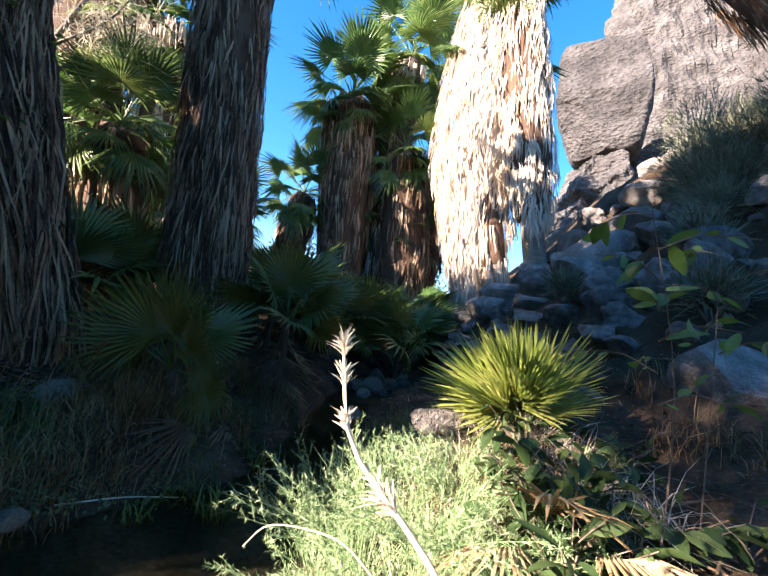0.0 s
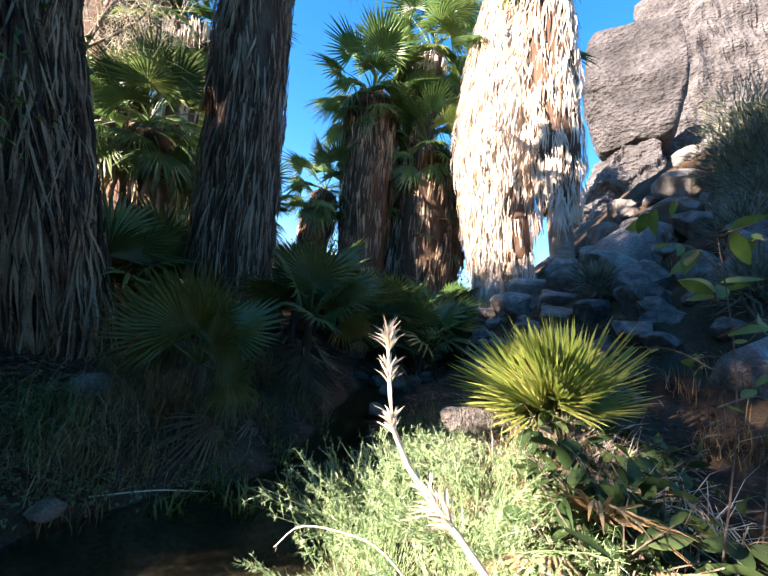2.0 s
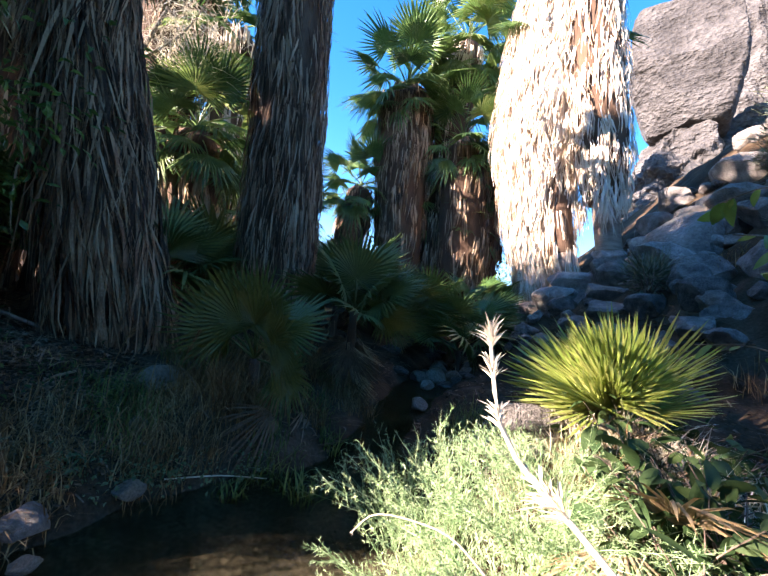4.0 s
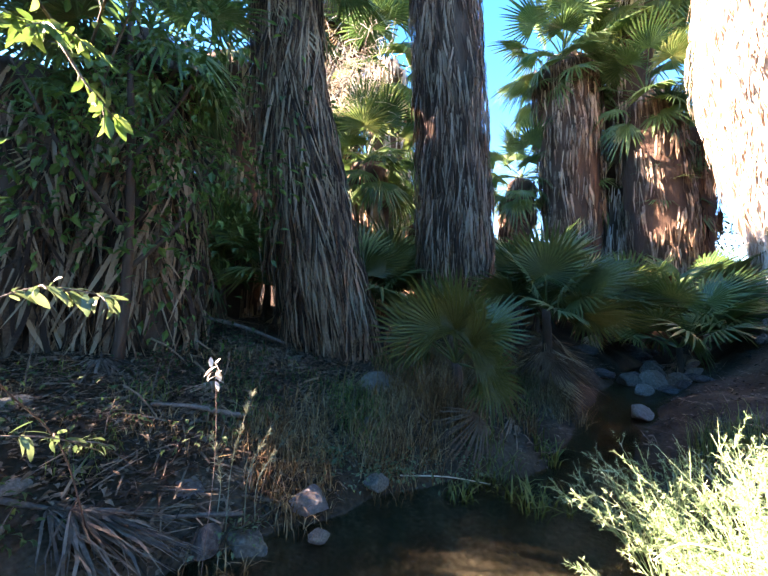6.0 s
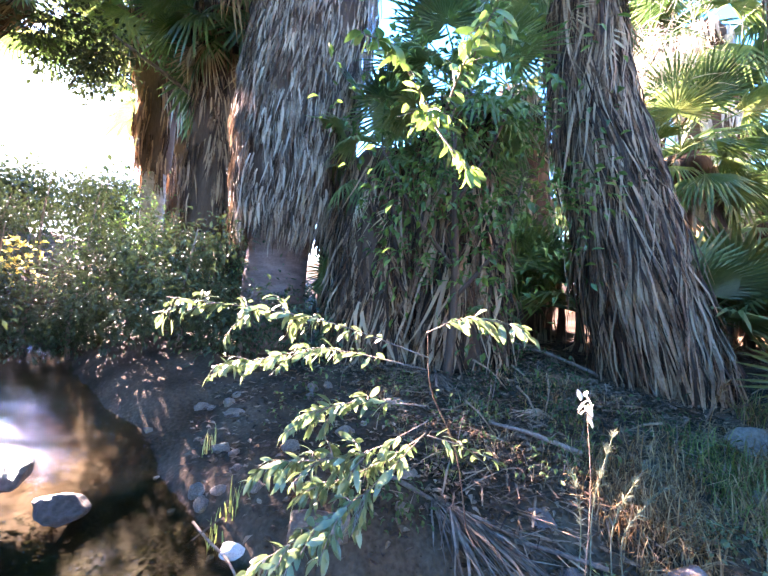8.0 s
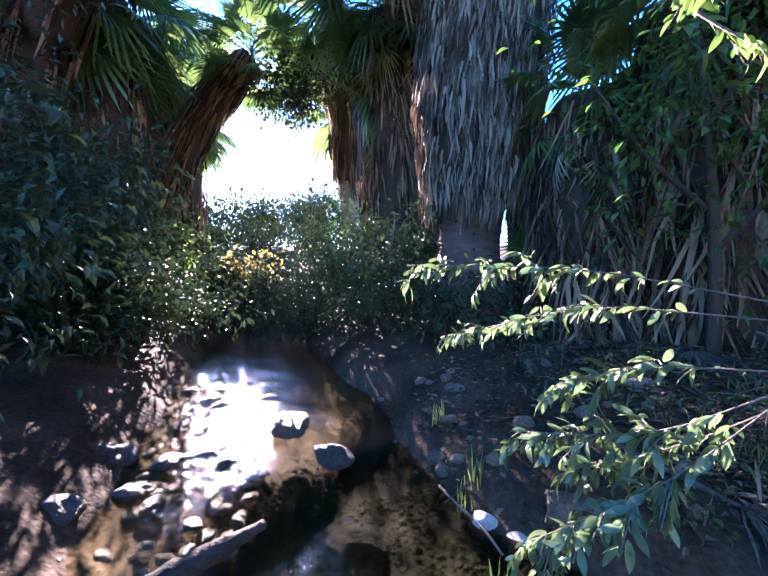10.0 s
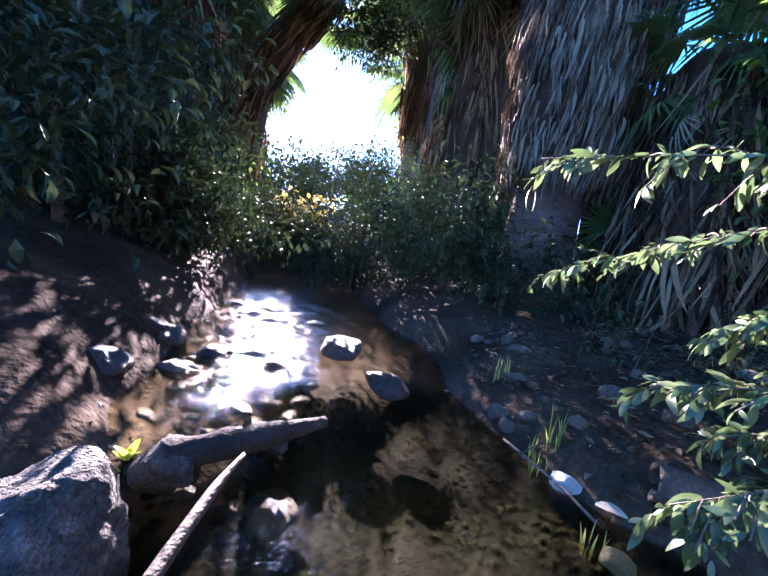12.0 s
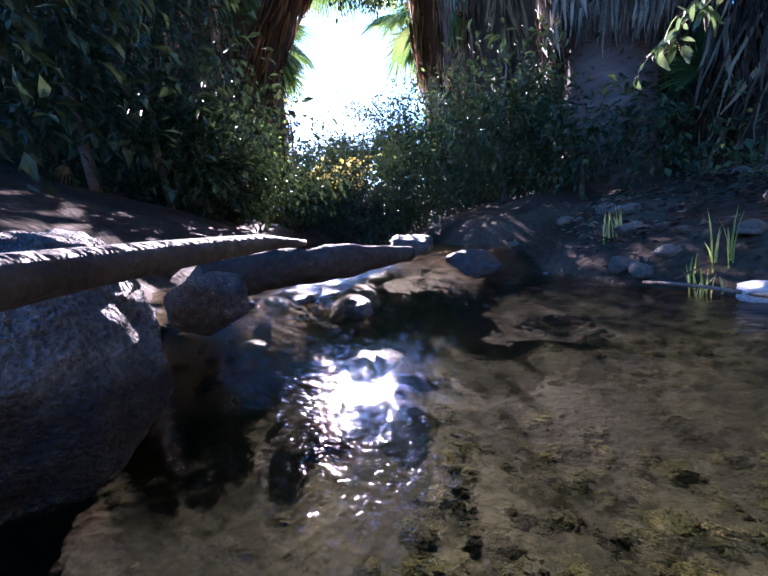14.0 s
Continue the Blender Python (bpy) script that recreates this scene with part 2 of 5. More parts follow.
    l.new(fr.outputs[0], mx.inputs[0])
    l.new(see.outputs[0], mx.inputs[1])
    l.new(gl.outputs[0], mx.inputs[2])
    l.new(mx.outputs[0], n["Material Output"].inputs[0])
    return m


M_WATER = water_material()


# ---- mesh helpers ----
class Sheet:
    """Gathers points and faces for one mesh."""
    def __init__(self):
        self.v, self.f = [], []

    def strip(self, points, widths, side):
        """A ribbon along points; side: its width direction, or one for each point."""
        i0 = len(self.v)
        for k, (p, w) in enumerate(zip(points, widths)):
            s = side[k] if isinstance(side, list) else side
            self.v += [p - s * (w / 2), p + s * (w / 2)]
        for k in range(len(points) - 1):
            a = i0 + 2 * k
            self.f.append((a, a + 1, a + 3, a + 2))

    def tube(self, points, radii, n=6, cap=True):
        i0 = len(self.v)
        for k, p in enumerate(points):
            d = (points[min(k + 1, len(points) - 1)] - points[max(k - 1, 0)]).normalized()
            a = d.orthogonal().normalized() if abs(d.z) > 0.9 else Vector((0, 0, 1)).cross(d).normalized()
            b = d.cross(a)
            for j in range(n):
                t = 2 * math.pi * j / n
                self.v.append(p + (a * math.cos(t) + b * math.sin(t)) * radii[k])
        for k in range(len(points) - 1):
            for j in range(n):
                a, b = i0 + k * n + j, i0 + k * n + (j + 1) % n
                self.f.append((a, b, b + n, a + n))
        if cap:
            self.f.append(tuple(i0 + j for j in reversed(range(n))))
            self.f.append(tuple(i0 + (len(points) - 1) * n + j for j in range(n)))

    def leaf(self, base, way, up, length, width, fold=0.15, droop=0.15):
        """A pointed leaf with a folded midrib, seven points."""
        s = way.cross(up)
        s = s.normalized() if s.length > 1e-6 else Vector((1, 0, 0))
        u = s.cross(way).normalized()
        i = len(self.v)
        mid = base + way * (length * 0.45) + u * (droop * length * 0.3)
        two = base + way * (length * 0.75) + u * (droop * length * 0.1)
        e = u * (fold * width)
        self.v += [base, mid - s * (width / 2) + e, mid, mid + s * (width / 2) + e, two - s * (width * 0.33) + e * 0.6, two + s * (width * 0.33) + e * 0.6,
                   base + way * length - u * (droop * length)]
        self.f += [(i, i + 2, i + 1), (i, i + 3, i + 2), (i + 1, i + 2, i + 6, i + 4), (i + 2, i + 3, i + 5, i + 6)]

    def mesh(self, name, mat, smooth=False):
        me = bpy.data.meshes.new(name)
        me.from_pydata([tuple(p) for p in self.v], [], self.f)
        me.materials.append(mat)
        if smooth:
            me.polygons.foreach_set("use_smooth", [True] * len(me.polygons))
        me.update()
        return me


STALKS = {}


def part(name, mesh, parent, label="", m=None):
    ob = new(name, mesh)
    if mesh.name in STALKS:
        new("stalk", STALKS[mesh.name]).parent = ob
    ob.parent = parent
    if m is not None:
        ob.matrix_basis = m
    if label:
        ob["label"] = label
    return ob


def thing(name, label, category, at=(0, 0, 0), group="", kind=""):
    ob = tagged(new(name), label, category, group, kind)
    ob.empty_display_size = 0.1
    ob.location = at
    return ob


def rnd(a, b):
    return random.uniform(a, b)


def unit(v):
    v = Vector(v)
    return v.normalized() if v.length else Vector((0, 0, 1))


def curve_points(pts, n):
    """n + 1 points on a smooth curve through pts."""
    pts = [Vector(p) for p in pts]
    q = [pts[0] * 2 - pts[1]] + pts + [pts[-1] * 2 - pts[-2]]
    out = []
    for k in range(n + 1):
        u = k / n * (len(pts) - 1)
        i = min(int(u), len(pts) - 2)
        t = u - i
        a, b, c, d = q[i:i + 4]
        out.append(0.5 * (2 * b + (c - a) * t + (2 * a - 5 * b + 4 * c - d) * t * t + (3 * b - a - 3 * c + d) * t ** 3))
    return out


# ---- ground and water ----
CREEK = [(1.1, 12.0, 0.5), (0.5, 9.2, 0.5), (-0.1, 7.0, 0.42), (-0.5, 5.1, 0.3), (-0.5, 3.95, 0.45), (-0.85, 3.0, 0.85), (-1.1, 2.3, 1.05), (-1.4, 1.2, 1.15), (-2.3, -0.3, 0.95), (-3.3, -0.9, 0.95), (-4.6, -1.5, 0.95), (-6.2, -2.35, 0.9), (-9.0, -3.4, 0.8)]


def ramp(a, b, v):
    t = max(0.0, min(1.0, (v - a) / (b - a)))
    return t * t * (3 - 2 * t)


def creek_level(x, y):
    """The stream drops gently towards the pool, and in a riffle from the sunny side."""
    v = -0.35 * (x + 2.82) - 0.94 * (y + 0.90)
    fall = (0.17 * ramp(0.0, 0.40, v) + 0.045 * max(0.0, min(5.0, v - 0.3))) * ramp(-1.95, -2.45, x)
    return 0.06 * max(0.0, min(9.0, y - 3.4)) + fall


def creek_gap(x, y):
    """Distance from the creek's edge, negative in the water."""
    best = 1e9
    for (x0, y0, w0), (x1, y1, w1) in zip(CREEK, CREEK[1:]):
        dx, dy = x1 - x0, y1 - y0
        t = max(0.0, min(1.0, ((x - x0) * dx + (y - y0) * dy) / (dx * dx + dy * dy)))
        best = min(best, math.hypot(x - x0 - t * dx, y - y0 - t * dy) - (w0 + t * (w1 - w0)))
    return best


def ground_z(x, y):
    d = creek_gap(x, y) + 0.12 * noise.noise((x * 1.7, y * 1.7, 0))
    n1 = noise.noise((x * 0.5, y * 0.5, 3))
    n2 = noise.noise((x * 2.2, y * 2.2, 7))
    if d < 0:
        z = -0.16 * (1 - math.exp(d / 0.35)) + 0.02 * n2
    else:
        z = 0.10 * (1 - math.exp(-d / 0.12)) + 0.85 * (1 - math.exp(-d / 1.7)) + 0.06 * n2 * min(1, d) + 0.12 * n1 * min(1, d / 2)
    z += 0.20 * max(0.0, y - 9.5) * ramp(9.5, 13, y) * (1 - ramp(22, 40, y)) + 2.2 * ramp(22, 40, y)
    east = max(0.0, x - 1.4 + 0.12 * min(5.0, max(0.0, y - 4)) - 0.35 * max(0.0, y - 10))
    e = min(east, 7.0)
    z += (0.42 * e + 0.07 * e * e + 0.3 * (east - e) * (1 - ramp(30, 60, east))) * ramp(0.0, 1.0, east) * ramp(0.3, 5.5, y) + 0.25 * n2 * ramp(0.5, 3, east)
    south = max(0.0, -y - 2.4 - 0.55 * max(0.0, -x - 2.0))
    z += 0.42 * min(south, 16) * ramp(0, 1.5, south)
    z += 0.42 * math.exp(-((x - 0.95) ** 2 + (y - 3.35) ** 2) / 0.62) * ramp(0.15, 0.8, d)
    z += creek_level(x, y)
    far = math.hypot(x, y)
    west = max(0.0, -x - 9.0)
    z += 0.16 * min(west, 22) * ramp(0, 4, west)
    z += 1.5 * n1 * ramp(14, 40, far)
    return z * (1 - ramp(300, 900, far))


def spaced(lo, hi, step, reach, grow=1.22):
    a = list(np.arange(lo, hi + step / 2, step))
    s, v = step, hi
    up = []
    while v < reach:
        s *= grow
        v += s
        up.append(v)
    s, v = step, lo
    down = []
    while v > -reach:
        s *= grow
        v -= s
        down.append(v)
    return down[::-1] + a + up


def build_ground():
    xs, ys = spaced(-6.5, 4.0, 0.09, 1500), spaced(-4.0, 9.5, 0.09, 1500)
    me = bpy.data.meshes.new("ground")
    nx = len(xs)
    v = [(x, y, ground_z(x, y)) for y in ys for x in xs]
    f = [(j * nx + i, j * nx + i + 1, (j + 1) * nx + i + 1, (j + 1) * nx + i) for j in range(len(ys) - 1) for i in range(nx - 1)]
    me.from_pydata(v, [], f)
    me.materials.append(M_GROUND)
    me.polygons.foreach_set("use_smooth", [True] * len(f))
    tagged(new("ground", me), "dark leaf-littered canyon soil with a sandy creek bed", "ground", kind="structure")


build_ground()


def build_water():
    s = Sheet()
    xs, ys = np.arange(-10, 2.9, 0.125), np.arange(-5, 12.2, 0.125)
    nx = len(xs)
    s.v = [Vector((x, y, creek_level(x, y) + 0.006 * noise.noise((x * 3, y * 3, 1)) + (0.03 * noise.noise((x * 4, y * 4, 9)) if creek_level(x, y) > 0.05 and y < 0 else 0.0))) for y in ys for x in xs]
    for j in range(len(ys) - 1):
        for i in range(nx - 1):
            if creek_gap(xs[i] + 0.06, ys[j] + 0.06) < 0.6:
                s.f.append((j * nx + i, j * nx + i + 1, (j + 1) * nx + i + 1, (j + 1) * nx + i))
    surface = new("water", s.mesh("water", M_WATER, True))
    surface.visible_shadow = False
    tagged(surface, "shallow clear rippling creek water over a brown bed", "water", kind="structure")


build_water()


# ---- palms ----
# Thatch behind the pale skirt, with the same sunlight in its colour.
M_CORE_PALE = material("sunlit_tone_thatch", [(0.16, 0.11, 0.075), (0.36, 0.28, 0.21), (0.50, 0.42, 0.33)], 0.95, 4, 30, 0.6, stretch=(1, 1, 0.15))
def fan_mesh(name, mat, length=0.75, stem=0.8, spread=125, segments=34, droop=0.3, cup=0.25, bend=0.35, loose=0.5, seed=1, keep=True):
    """One fan leaf: a stem along +x from the origin, then a pleated fan of blades."""
    g = random.Random(seed)
    s, st = Sheet(), Sheet()
    pts = [Vector((stem * t, 0, -bend * stem * t * t * 0.6)) for t in (0, 0.35, 0.7, 1)]
    st.tube(pts, [0.016, 0.013, 0.010, 0.009], 5)
    c = pts[-1]
    def at(r, t, lift, dr):
        x, y = r * math.cos(t), r * math.sin(t)
        k = r / length
        return c + Vector((x, y, -bend * r * 0.45 - dr * length * k * k * 0.6 + cup * abs(y) * (1 - 0.6 * k) + lift))
    h = radians(spread / segments)
    long = [length * (1 - 0.25 * abs(2 * (i + 0.5) / segments - 1)) * g.uniform(0.9, 1.08) for i in range(segments)]
    i0 = len(s.v)
    s.v.append(c)
    for i in range(segments + 1):
        ln = long[min(i, segments - 1)] * 0.5 + long[max(i - 1, 0)] * 0.5
        s.v.append(at(ln * loose, radians(-spread) + 2 * h * i, 0, droop))
    for i in range(segments):
        a = radians(-spread) + 2 * h * (i + 0.5)
        ln, dr, wob = long[i], droop * g.uniform(0.7, 1.4), g.uniform(-0.6, 0.6) * h
        j = len(s.v)
        s.v += [at(ln * loose, a, 0.018, droop), at(ln * 0.8, a - h * 0.38 + wob, -0.01, dr), at(ln * 0.8, a + h * 0.38 + wob, -0.01, dr), at(ln, a + wob * 1.5, -0.03 * g.random(), dr)]
        l, r = i0 + 1 + i, i0 + 2 + i
        s.f += [(i0, l, j), (i0, j, r), (l, j + 1, j), (j, j + 1, j + 2), (j, j + 2, r), (j + 1, j + 3, j + 2)]
    if not keep:
        n = len(s.v)
        s.v += st.v
        s.f += [tuple(i + n for i in f) for f in st.f]
    me = s.mesh(name, mat)
    if keep:
        STALKS[me.name] = st.mesh("stalk", mat, True)
    return me


FANS = [fan_mesh("leaf", M_FAN, 0.75, 0.85, 120, 30, d, 0.2, b, 0.5, k, False) for k, (d, b) in enumerate([(0.25, 0.2), (0.5, 0.35), (0.8, 0.5), (0.4, 0.6)])]
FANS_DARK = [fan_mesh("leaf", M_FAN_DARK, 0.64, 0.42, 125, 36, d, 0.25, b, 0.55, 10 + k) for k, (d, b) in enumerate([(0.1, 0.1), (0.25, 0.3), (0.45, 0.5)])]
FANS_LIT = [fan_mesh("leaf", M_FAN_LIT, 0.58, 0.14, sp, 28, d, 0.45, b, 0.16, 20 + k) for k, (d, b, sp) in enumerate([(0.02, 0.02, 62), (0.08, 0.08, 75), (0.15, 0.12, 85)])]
FANS_YOUNG = [fan_mesh("leaf", M_FAN, 0.7, 0.75, 120, 30, d, 0.2, b, 0.5, 50 + k, False) for k, (d, b) in enumerate([(0.25, 0.2), (0.5, 0.35), (0.8, 0.5)])]
FANS_DEAD = [fan_mesh("dead_leaf", M_FAN_DEAD, 0.7, 0.6, 70, 22, d, 0.5, b, 0.4, 30 + k) for k, (d, b) in enumerate([(0.9, 0.9), (1.2, 0.7)])]

FANS_BROWN = [fan_mesh("dead_leaf", M_FAN_BROWN, 0.7, 0.55, 75, 22, d, 0.4, b, 0.3, 35 + k) for k, (d, b) in enumerate([(0.8, 0.8), (1.1, 0.6)])]


def along(axis, u):
    """Point and direction at share u of a polyline."""
    n = len(axis) - 1
    i = min(int(u * n), n - 1)
    t = u * n - i
    return axis[i].lerp(axis[i + 1], t), (axis[i + 1] - axis[i]).normalized()


def palm(label, axis, radius, strips, strip_length, strip_width, mat, crown=0, crown_scale=1.0, fans=None, bare=0.0, bark_radius=0.3, mess=0.1, sag=0.75, dead=6, core_mat=None, low=-47, bark=None):
    """A fan palm: axis from base to top; radius: skirt radii along it; the lowest share `bare` shows the trunk."""
    pts = curve_points(axis, 24)
    base = pts[0].copy()
    pts = [p - base for p in pts]
    tree = thing("palm_tree", label, "palm tree", base, group="fan palms along the creek")
    height = sum((b - a).length for a, b in zip(pts, pts[1:]))
    def rad(u):
        k = u * (len(radius) - 1)
        i = min(int(k), len(radius) - 2)
        return radius[i] + (radius[i + 1] - radius[i]) * (k - i)
    core = Sheet()
    us = [k / 24 for k in range(25)]
    bark_mat, bark = bark or M_BARK, Sheet()
    bark.tube(pts, [bark_radius * (1.15 - 0.25 * u + 0.25 * max(0, 0.08 - u) / 0.08) for u in us], 16)
    part("trunk", bark.mesh("trunk", bark_mat, True), tree)
    # Core colour carries the shade between fronds; the sunlit palm gets a paler one.
    cu = [u for u in us if u >= bare]
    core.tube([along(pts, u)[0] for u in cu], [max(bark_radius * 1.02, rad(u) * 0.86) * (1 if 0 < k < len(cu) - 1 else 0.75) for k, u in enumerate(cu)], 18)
    part("skirt_core", core.mesh("skirt_core", core_mat or M_CORE, True), tree, "matted inner thatch toned for the light on its palm")
    s = Sheet()
    down = Vector((0, 0, -1))
    for _ in range(strips // 8):
        u0 = bare + (1 - bare) * rnd(0, 1)
        t0, ln0, lean0, lift0 = rnd(0, 2 * math.pi), strip_length * rnd(0.6, 1.2), rnd(-mess, mess), rnd(0, mess * 0.5)
        for _ in range(8):
            u = max(bare + 0.02, min(1.0, u0 + rnd(-0.02, 0.02)))
            p, d = along(pts, u)
            a = d.orthogonal().normalized()
            b = d.cross(a)
            t = t0 + random.gauss(0, 0.10)
            out = a * math.cos(t) + b * math.sin(t)
            ln = ln0 * rnd(0.6, 1.15)
            flow = (d * -0.75 + down * 0.25).normalized()
            tang = d.cross(out)
            lean = tang * (lean0 + rnd(-mess, mess) * 0.8)
            r0 = rad(u) * rnd(0.86, 1.04)
            q, side, ws = [], [], []
            w = strip_width * rnd(0.4, 1.3)
            flare = lift0 + rnd(-0.03, mess * 0.6)
            tw, kink = rnd(-0.9, 0.9), rnd(-0.25, 0.25) * mess
            for k in range(5):
                e = k / 4
                uu = max(0.0, u - ln * e / height)
                r = r0 + (rad(max(uu, bare)) - rad(u)) * sag * e
                q.append(p + flow * (ln * e) + out * (r + (flare * e * (1.6 - e) + 0.02 * math.sin(9 * e + t * 5)) * ln) + lean * (ln * e) + tang * (kink * ln * e * e * 3))
                side.append((tang + out * (tw + 0.5 * e)).normalized())
                ws.append(w * (0.6, 1.0, 0.95, 0.6, 0.1)[k])
            s.strip(q, ws, side)
    part("skirt", s.mesh("skirt", mat), tree, "hanging dead fronds in a thick thatch")["kind"] = "stuff"
    top, d = pts[-1], (pts[-1] - pts[-2]).normalized()
    fans = fans or FANS
    for k in range(crown):
        el = 78 - (78 - low) * (k / max(1, crown - 1)) ** 0.8 + rnd(-8, 8)
        az = k * 137.5 + rnd(-15, 15)
        m = Matrix.Translation(top + Vector((0, 0, 0.25 * (1 - k / crown)))) @ Euler((radians(rnd(-25, 25)), radians(-el), radians(az))).to_matrix().to_4x4() @ Matrix.Scale(crown_scale * rnd(0.8, 1.15), 4)
        kind = 0 if el > 50 else (1 if el > 10 else 2 + (k % 2))
        part("leaf", fans[min(kind, len(fans) - 1)], tree, "", m)
    for k in range(dead if crown else 0):
        m = Matrix.Translation(top - d * rnd(0.1, 0.6)) @ Euler((radians(rnd(-30, 30)), radians(rnd(35, 65)), radians(rnd(0, 360)))).to_matrix().to_4x4() @ Matrix.Scale(crown_scale * rnd(0.8, 1.1), 4)
        part("dead_leaf", FANS_DEAD[k % 2], tree, "straw-coloured dead fan leaf", m)
    return tree


random.seed(5)
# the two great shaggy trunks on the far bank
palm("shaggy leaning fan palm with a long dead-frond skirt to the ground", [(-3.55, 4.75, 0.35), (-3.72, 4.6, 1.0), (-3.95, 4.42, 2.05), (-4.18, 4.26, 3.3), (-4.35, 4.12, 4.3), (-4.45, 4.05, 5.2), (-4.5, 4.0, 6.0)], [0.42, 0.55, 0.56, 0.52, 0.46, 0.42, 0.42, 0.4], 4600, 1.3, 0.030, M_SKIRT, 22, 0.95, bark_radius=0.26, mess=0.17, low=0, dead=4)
palm("thick fan palm with a brown matted dead-frond skirt", [(-2.5, 6.32, 0.5), (-2.62, 6.25, 2.4), (-2.7, 6.2, 3.6), (-2.82, 6.15, 5.0), (-2.95, 6.1, 6.5), (-3.05, 6.05, 8.8)], [0.5, 0.6, 0.6, 0.58, 0.58, 0.57, 0.55], 5200, 0.7, 0.028, M_SKIRT_RED, 26, 1.1, bark_radius=0.28, mess=0.13)
palm("fan palm with a green crown over a brown skirt", [(-0.9, 14.5, 1.2), (-1.3, 14.4, 5.4), (-1.55, 14.3, 8.2), (-1.8, 14.3, 10.2)], [0.8, 0.95, 1.05, 1.1, 1.0], 2600, 0.8, 0.055, M_SKIRT_MID, 40, 1.65, bark_radius=0.26)
palm("fan palm with a dark drooping crown and brown skirt", [(1.3, 14.3, 1.6), (1.05, 14.3, 4.8), (0.65, 14.3, 8.4)], [0.8, 0.95, 1.0, 0.95, 0.85], 1900, 0.8, 0.055, M_SKIRT_MID, 30, 1.35, bark_radius=0.26)
palm("tall sunlit fan palm with a skirt in sunlit tone above bare trunk", [(3.0, 11.45, 1.2), (2.93, 11.5, 3.0), (2.8, 11.52, 4.4), (2.72, 11.52, 5.8), (2.62, 11.52, 7.4), (2.7, 11.5, 9.0), (2.72, 11.5, 10.9), (2.95, 11.45, 13.2)], [0.34, 0.36, 0.5, 0.78, 1.0, 1.3, 1.4, 1.32, 1.25, 1.2], 6400, 0.8, 0.036, M_SKIRT_PALE, 30, 1.5, bare=0.14, bark_radius=0.34, core_mat=M_CORE_PALE, mess=0.24)
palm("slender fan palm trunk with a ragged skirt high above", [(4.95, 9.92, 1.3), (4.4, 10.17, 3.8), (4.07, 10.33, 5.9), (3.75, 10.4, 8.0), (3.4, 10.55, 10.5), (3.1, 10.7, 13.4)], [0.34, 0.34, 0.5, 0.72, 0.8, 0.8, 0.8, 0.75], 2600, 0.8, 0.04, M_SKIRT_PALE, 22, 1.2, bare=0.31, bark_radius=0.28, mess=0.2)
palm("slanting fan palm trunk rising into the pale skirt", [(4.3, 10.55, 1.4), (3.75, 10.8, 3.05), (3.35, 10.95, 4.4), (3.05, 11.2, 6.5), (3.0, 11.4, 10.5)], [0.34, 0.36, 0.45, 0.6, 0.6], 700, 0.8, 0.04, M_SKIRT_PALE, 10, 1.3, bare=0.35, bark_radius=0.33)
palm("young fan palm with bright spreading leaves", [(-5.2, 8.1, 0.8), (-5.3, 8.0, 2.6), (-5.5, 7.9, 4.75)], [0.5, 0.6, 0.62, 0.5], 900, 0.7, 0.05, M_SKIRT_TAN, 34, 1.15, fans=FANS_YOUNG, bark_radius=0.2)
# beside the sunny gap
palm("massive leaning fan palm with a brown thatch skirt", [(-7.2, 0.64, 0.6), (-7.2, 0.66, 2.0), (-7.15, 0.72, 3.4), (-7.12, 0.82, 4.6), (-7.1, 0.98, 6.2), (-7.05, 1.1, 9.0), (-7.0, 1.0, 11.6)], [0.46, 0.5, 0.68, 0.88, 0.97, 1.0, 0.97, 0.94, 0.92, 0.9], 11000, 0.45, 0.034, M_SKIRT_MID, 30, 1.7, bare=0.22, bark_radius=0.44, mess=0.15, bark=M_BARK_RED)
palm("dark leaning fan palm with a hanging skirt over the path", [(7.2, 2.9, 2.4), (6.4, 3.75, 5.0), (5.95, 4.4, 6.4), (4.95, 5.45, 8.8), (4.2, 6.2, 11.0)], [0.4, 0.45, 0.7, 0.75, 0.75, 0.7, 0.65], 2200, 0.7, 0.035, M_SKIRT, 16, 1.2, bare=0.3, bark_radius=0.26)
palm("tall fan palm with yellowing leaves behind the pale palm", [(0.2, 15.4, 1.8), (0.2, 15.4, 7.0), (0.3, 15.4, 13.2)], [0.6, 0.7, 0.8, 0.8], 1200, 0.8, 0.055, M_SKIRT_PALE, 34, 1.9, bark_radius=0.28, dead=14)
palm("dark fan palm in the shade behind the pale one", [(1.9, 15.2, 1.5), (1.8, 15.1, 4.5), (1.75, 15.0, 7.4)], [0.8, 0.9, 0.95, 0.85], 1100, 0.8, 0.055, M_SKIRT, 26, 1.3, bark_radius=0.25)
# Added where its high crown blocks sun from the brown-skirted palms.
palm("tall fan palm with a thick skirt added to shade the grove", [(-8.6, 10.7, 0.9), (-8.7, 10.6, 6.0), (-8.9, 10.5, 11.6)], [0.7, 0.9, 1.1, 1.1], 1300, 0.8, 0.055, M_SKIRT_RED, 30, 1.6, bark_radius=0.26)
palm("tall fan palm rising behind the grove", [(-6.2, 10.9, 0.9), (-6.4, 10.8, 5.0), (-6.8, 10.7, 9.2)], [0.5, 0.6, 0.7, 0.7], 1200, 0.8, 0.055, M_SKIRT_PALE, 34, 1.7, bark_radius=0.25, dead=12)


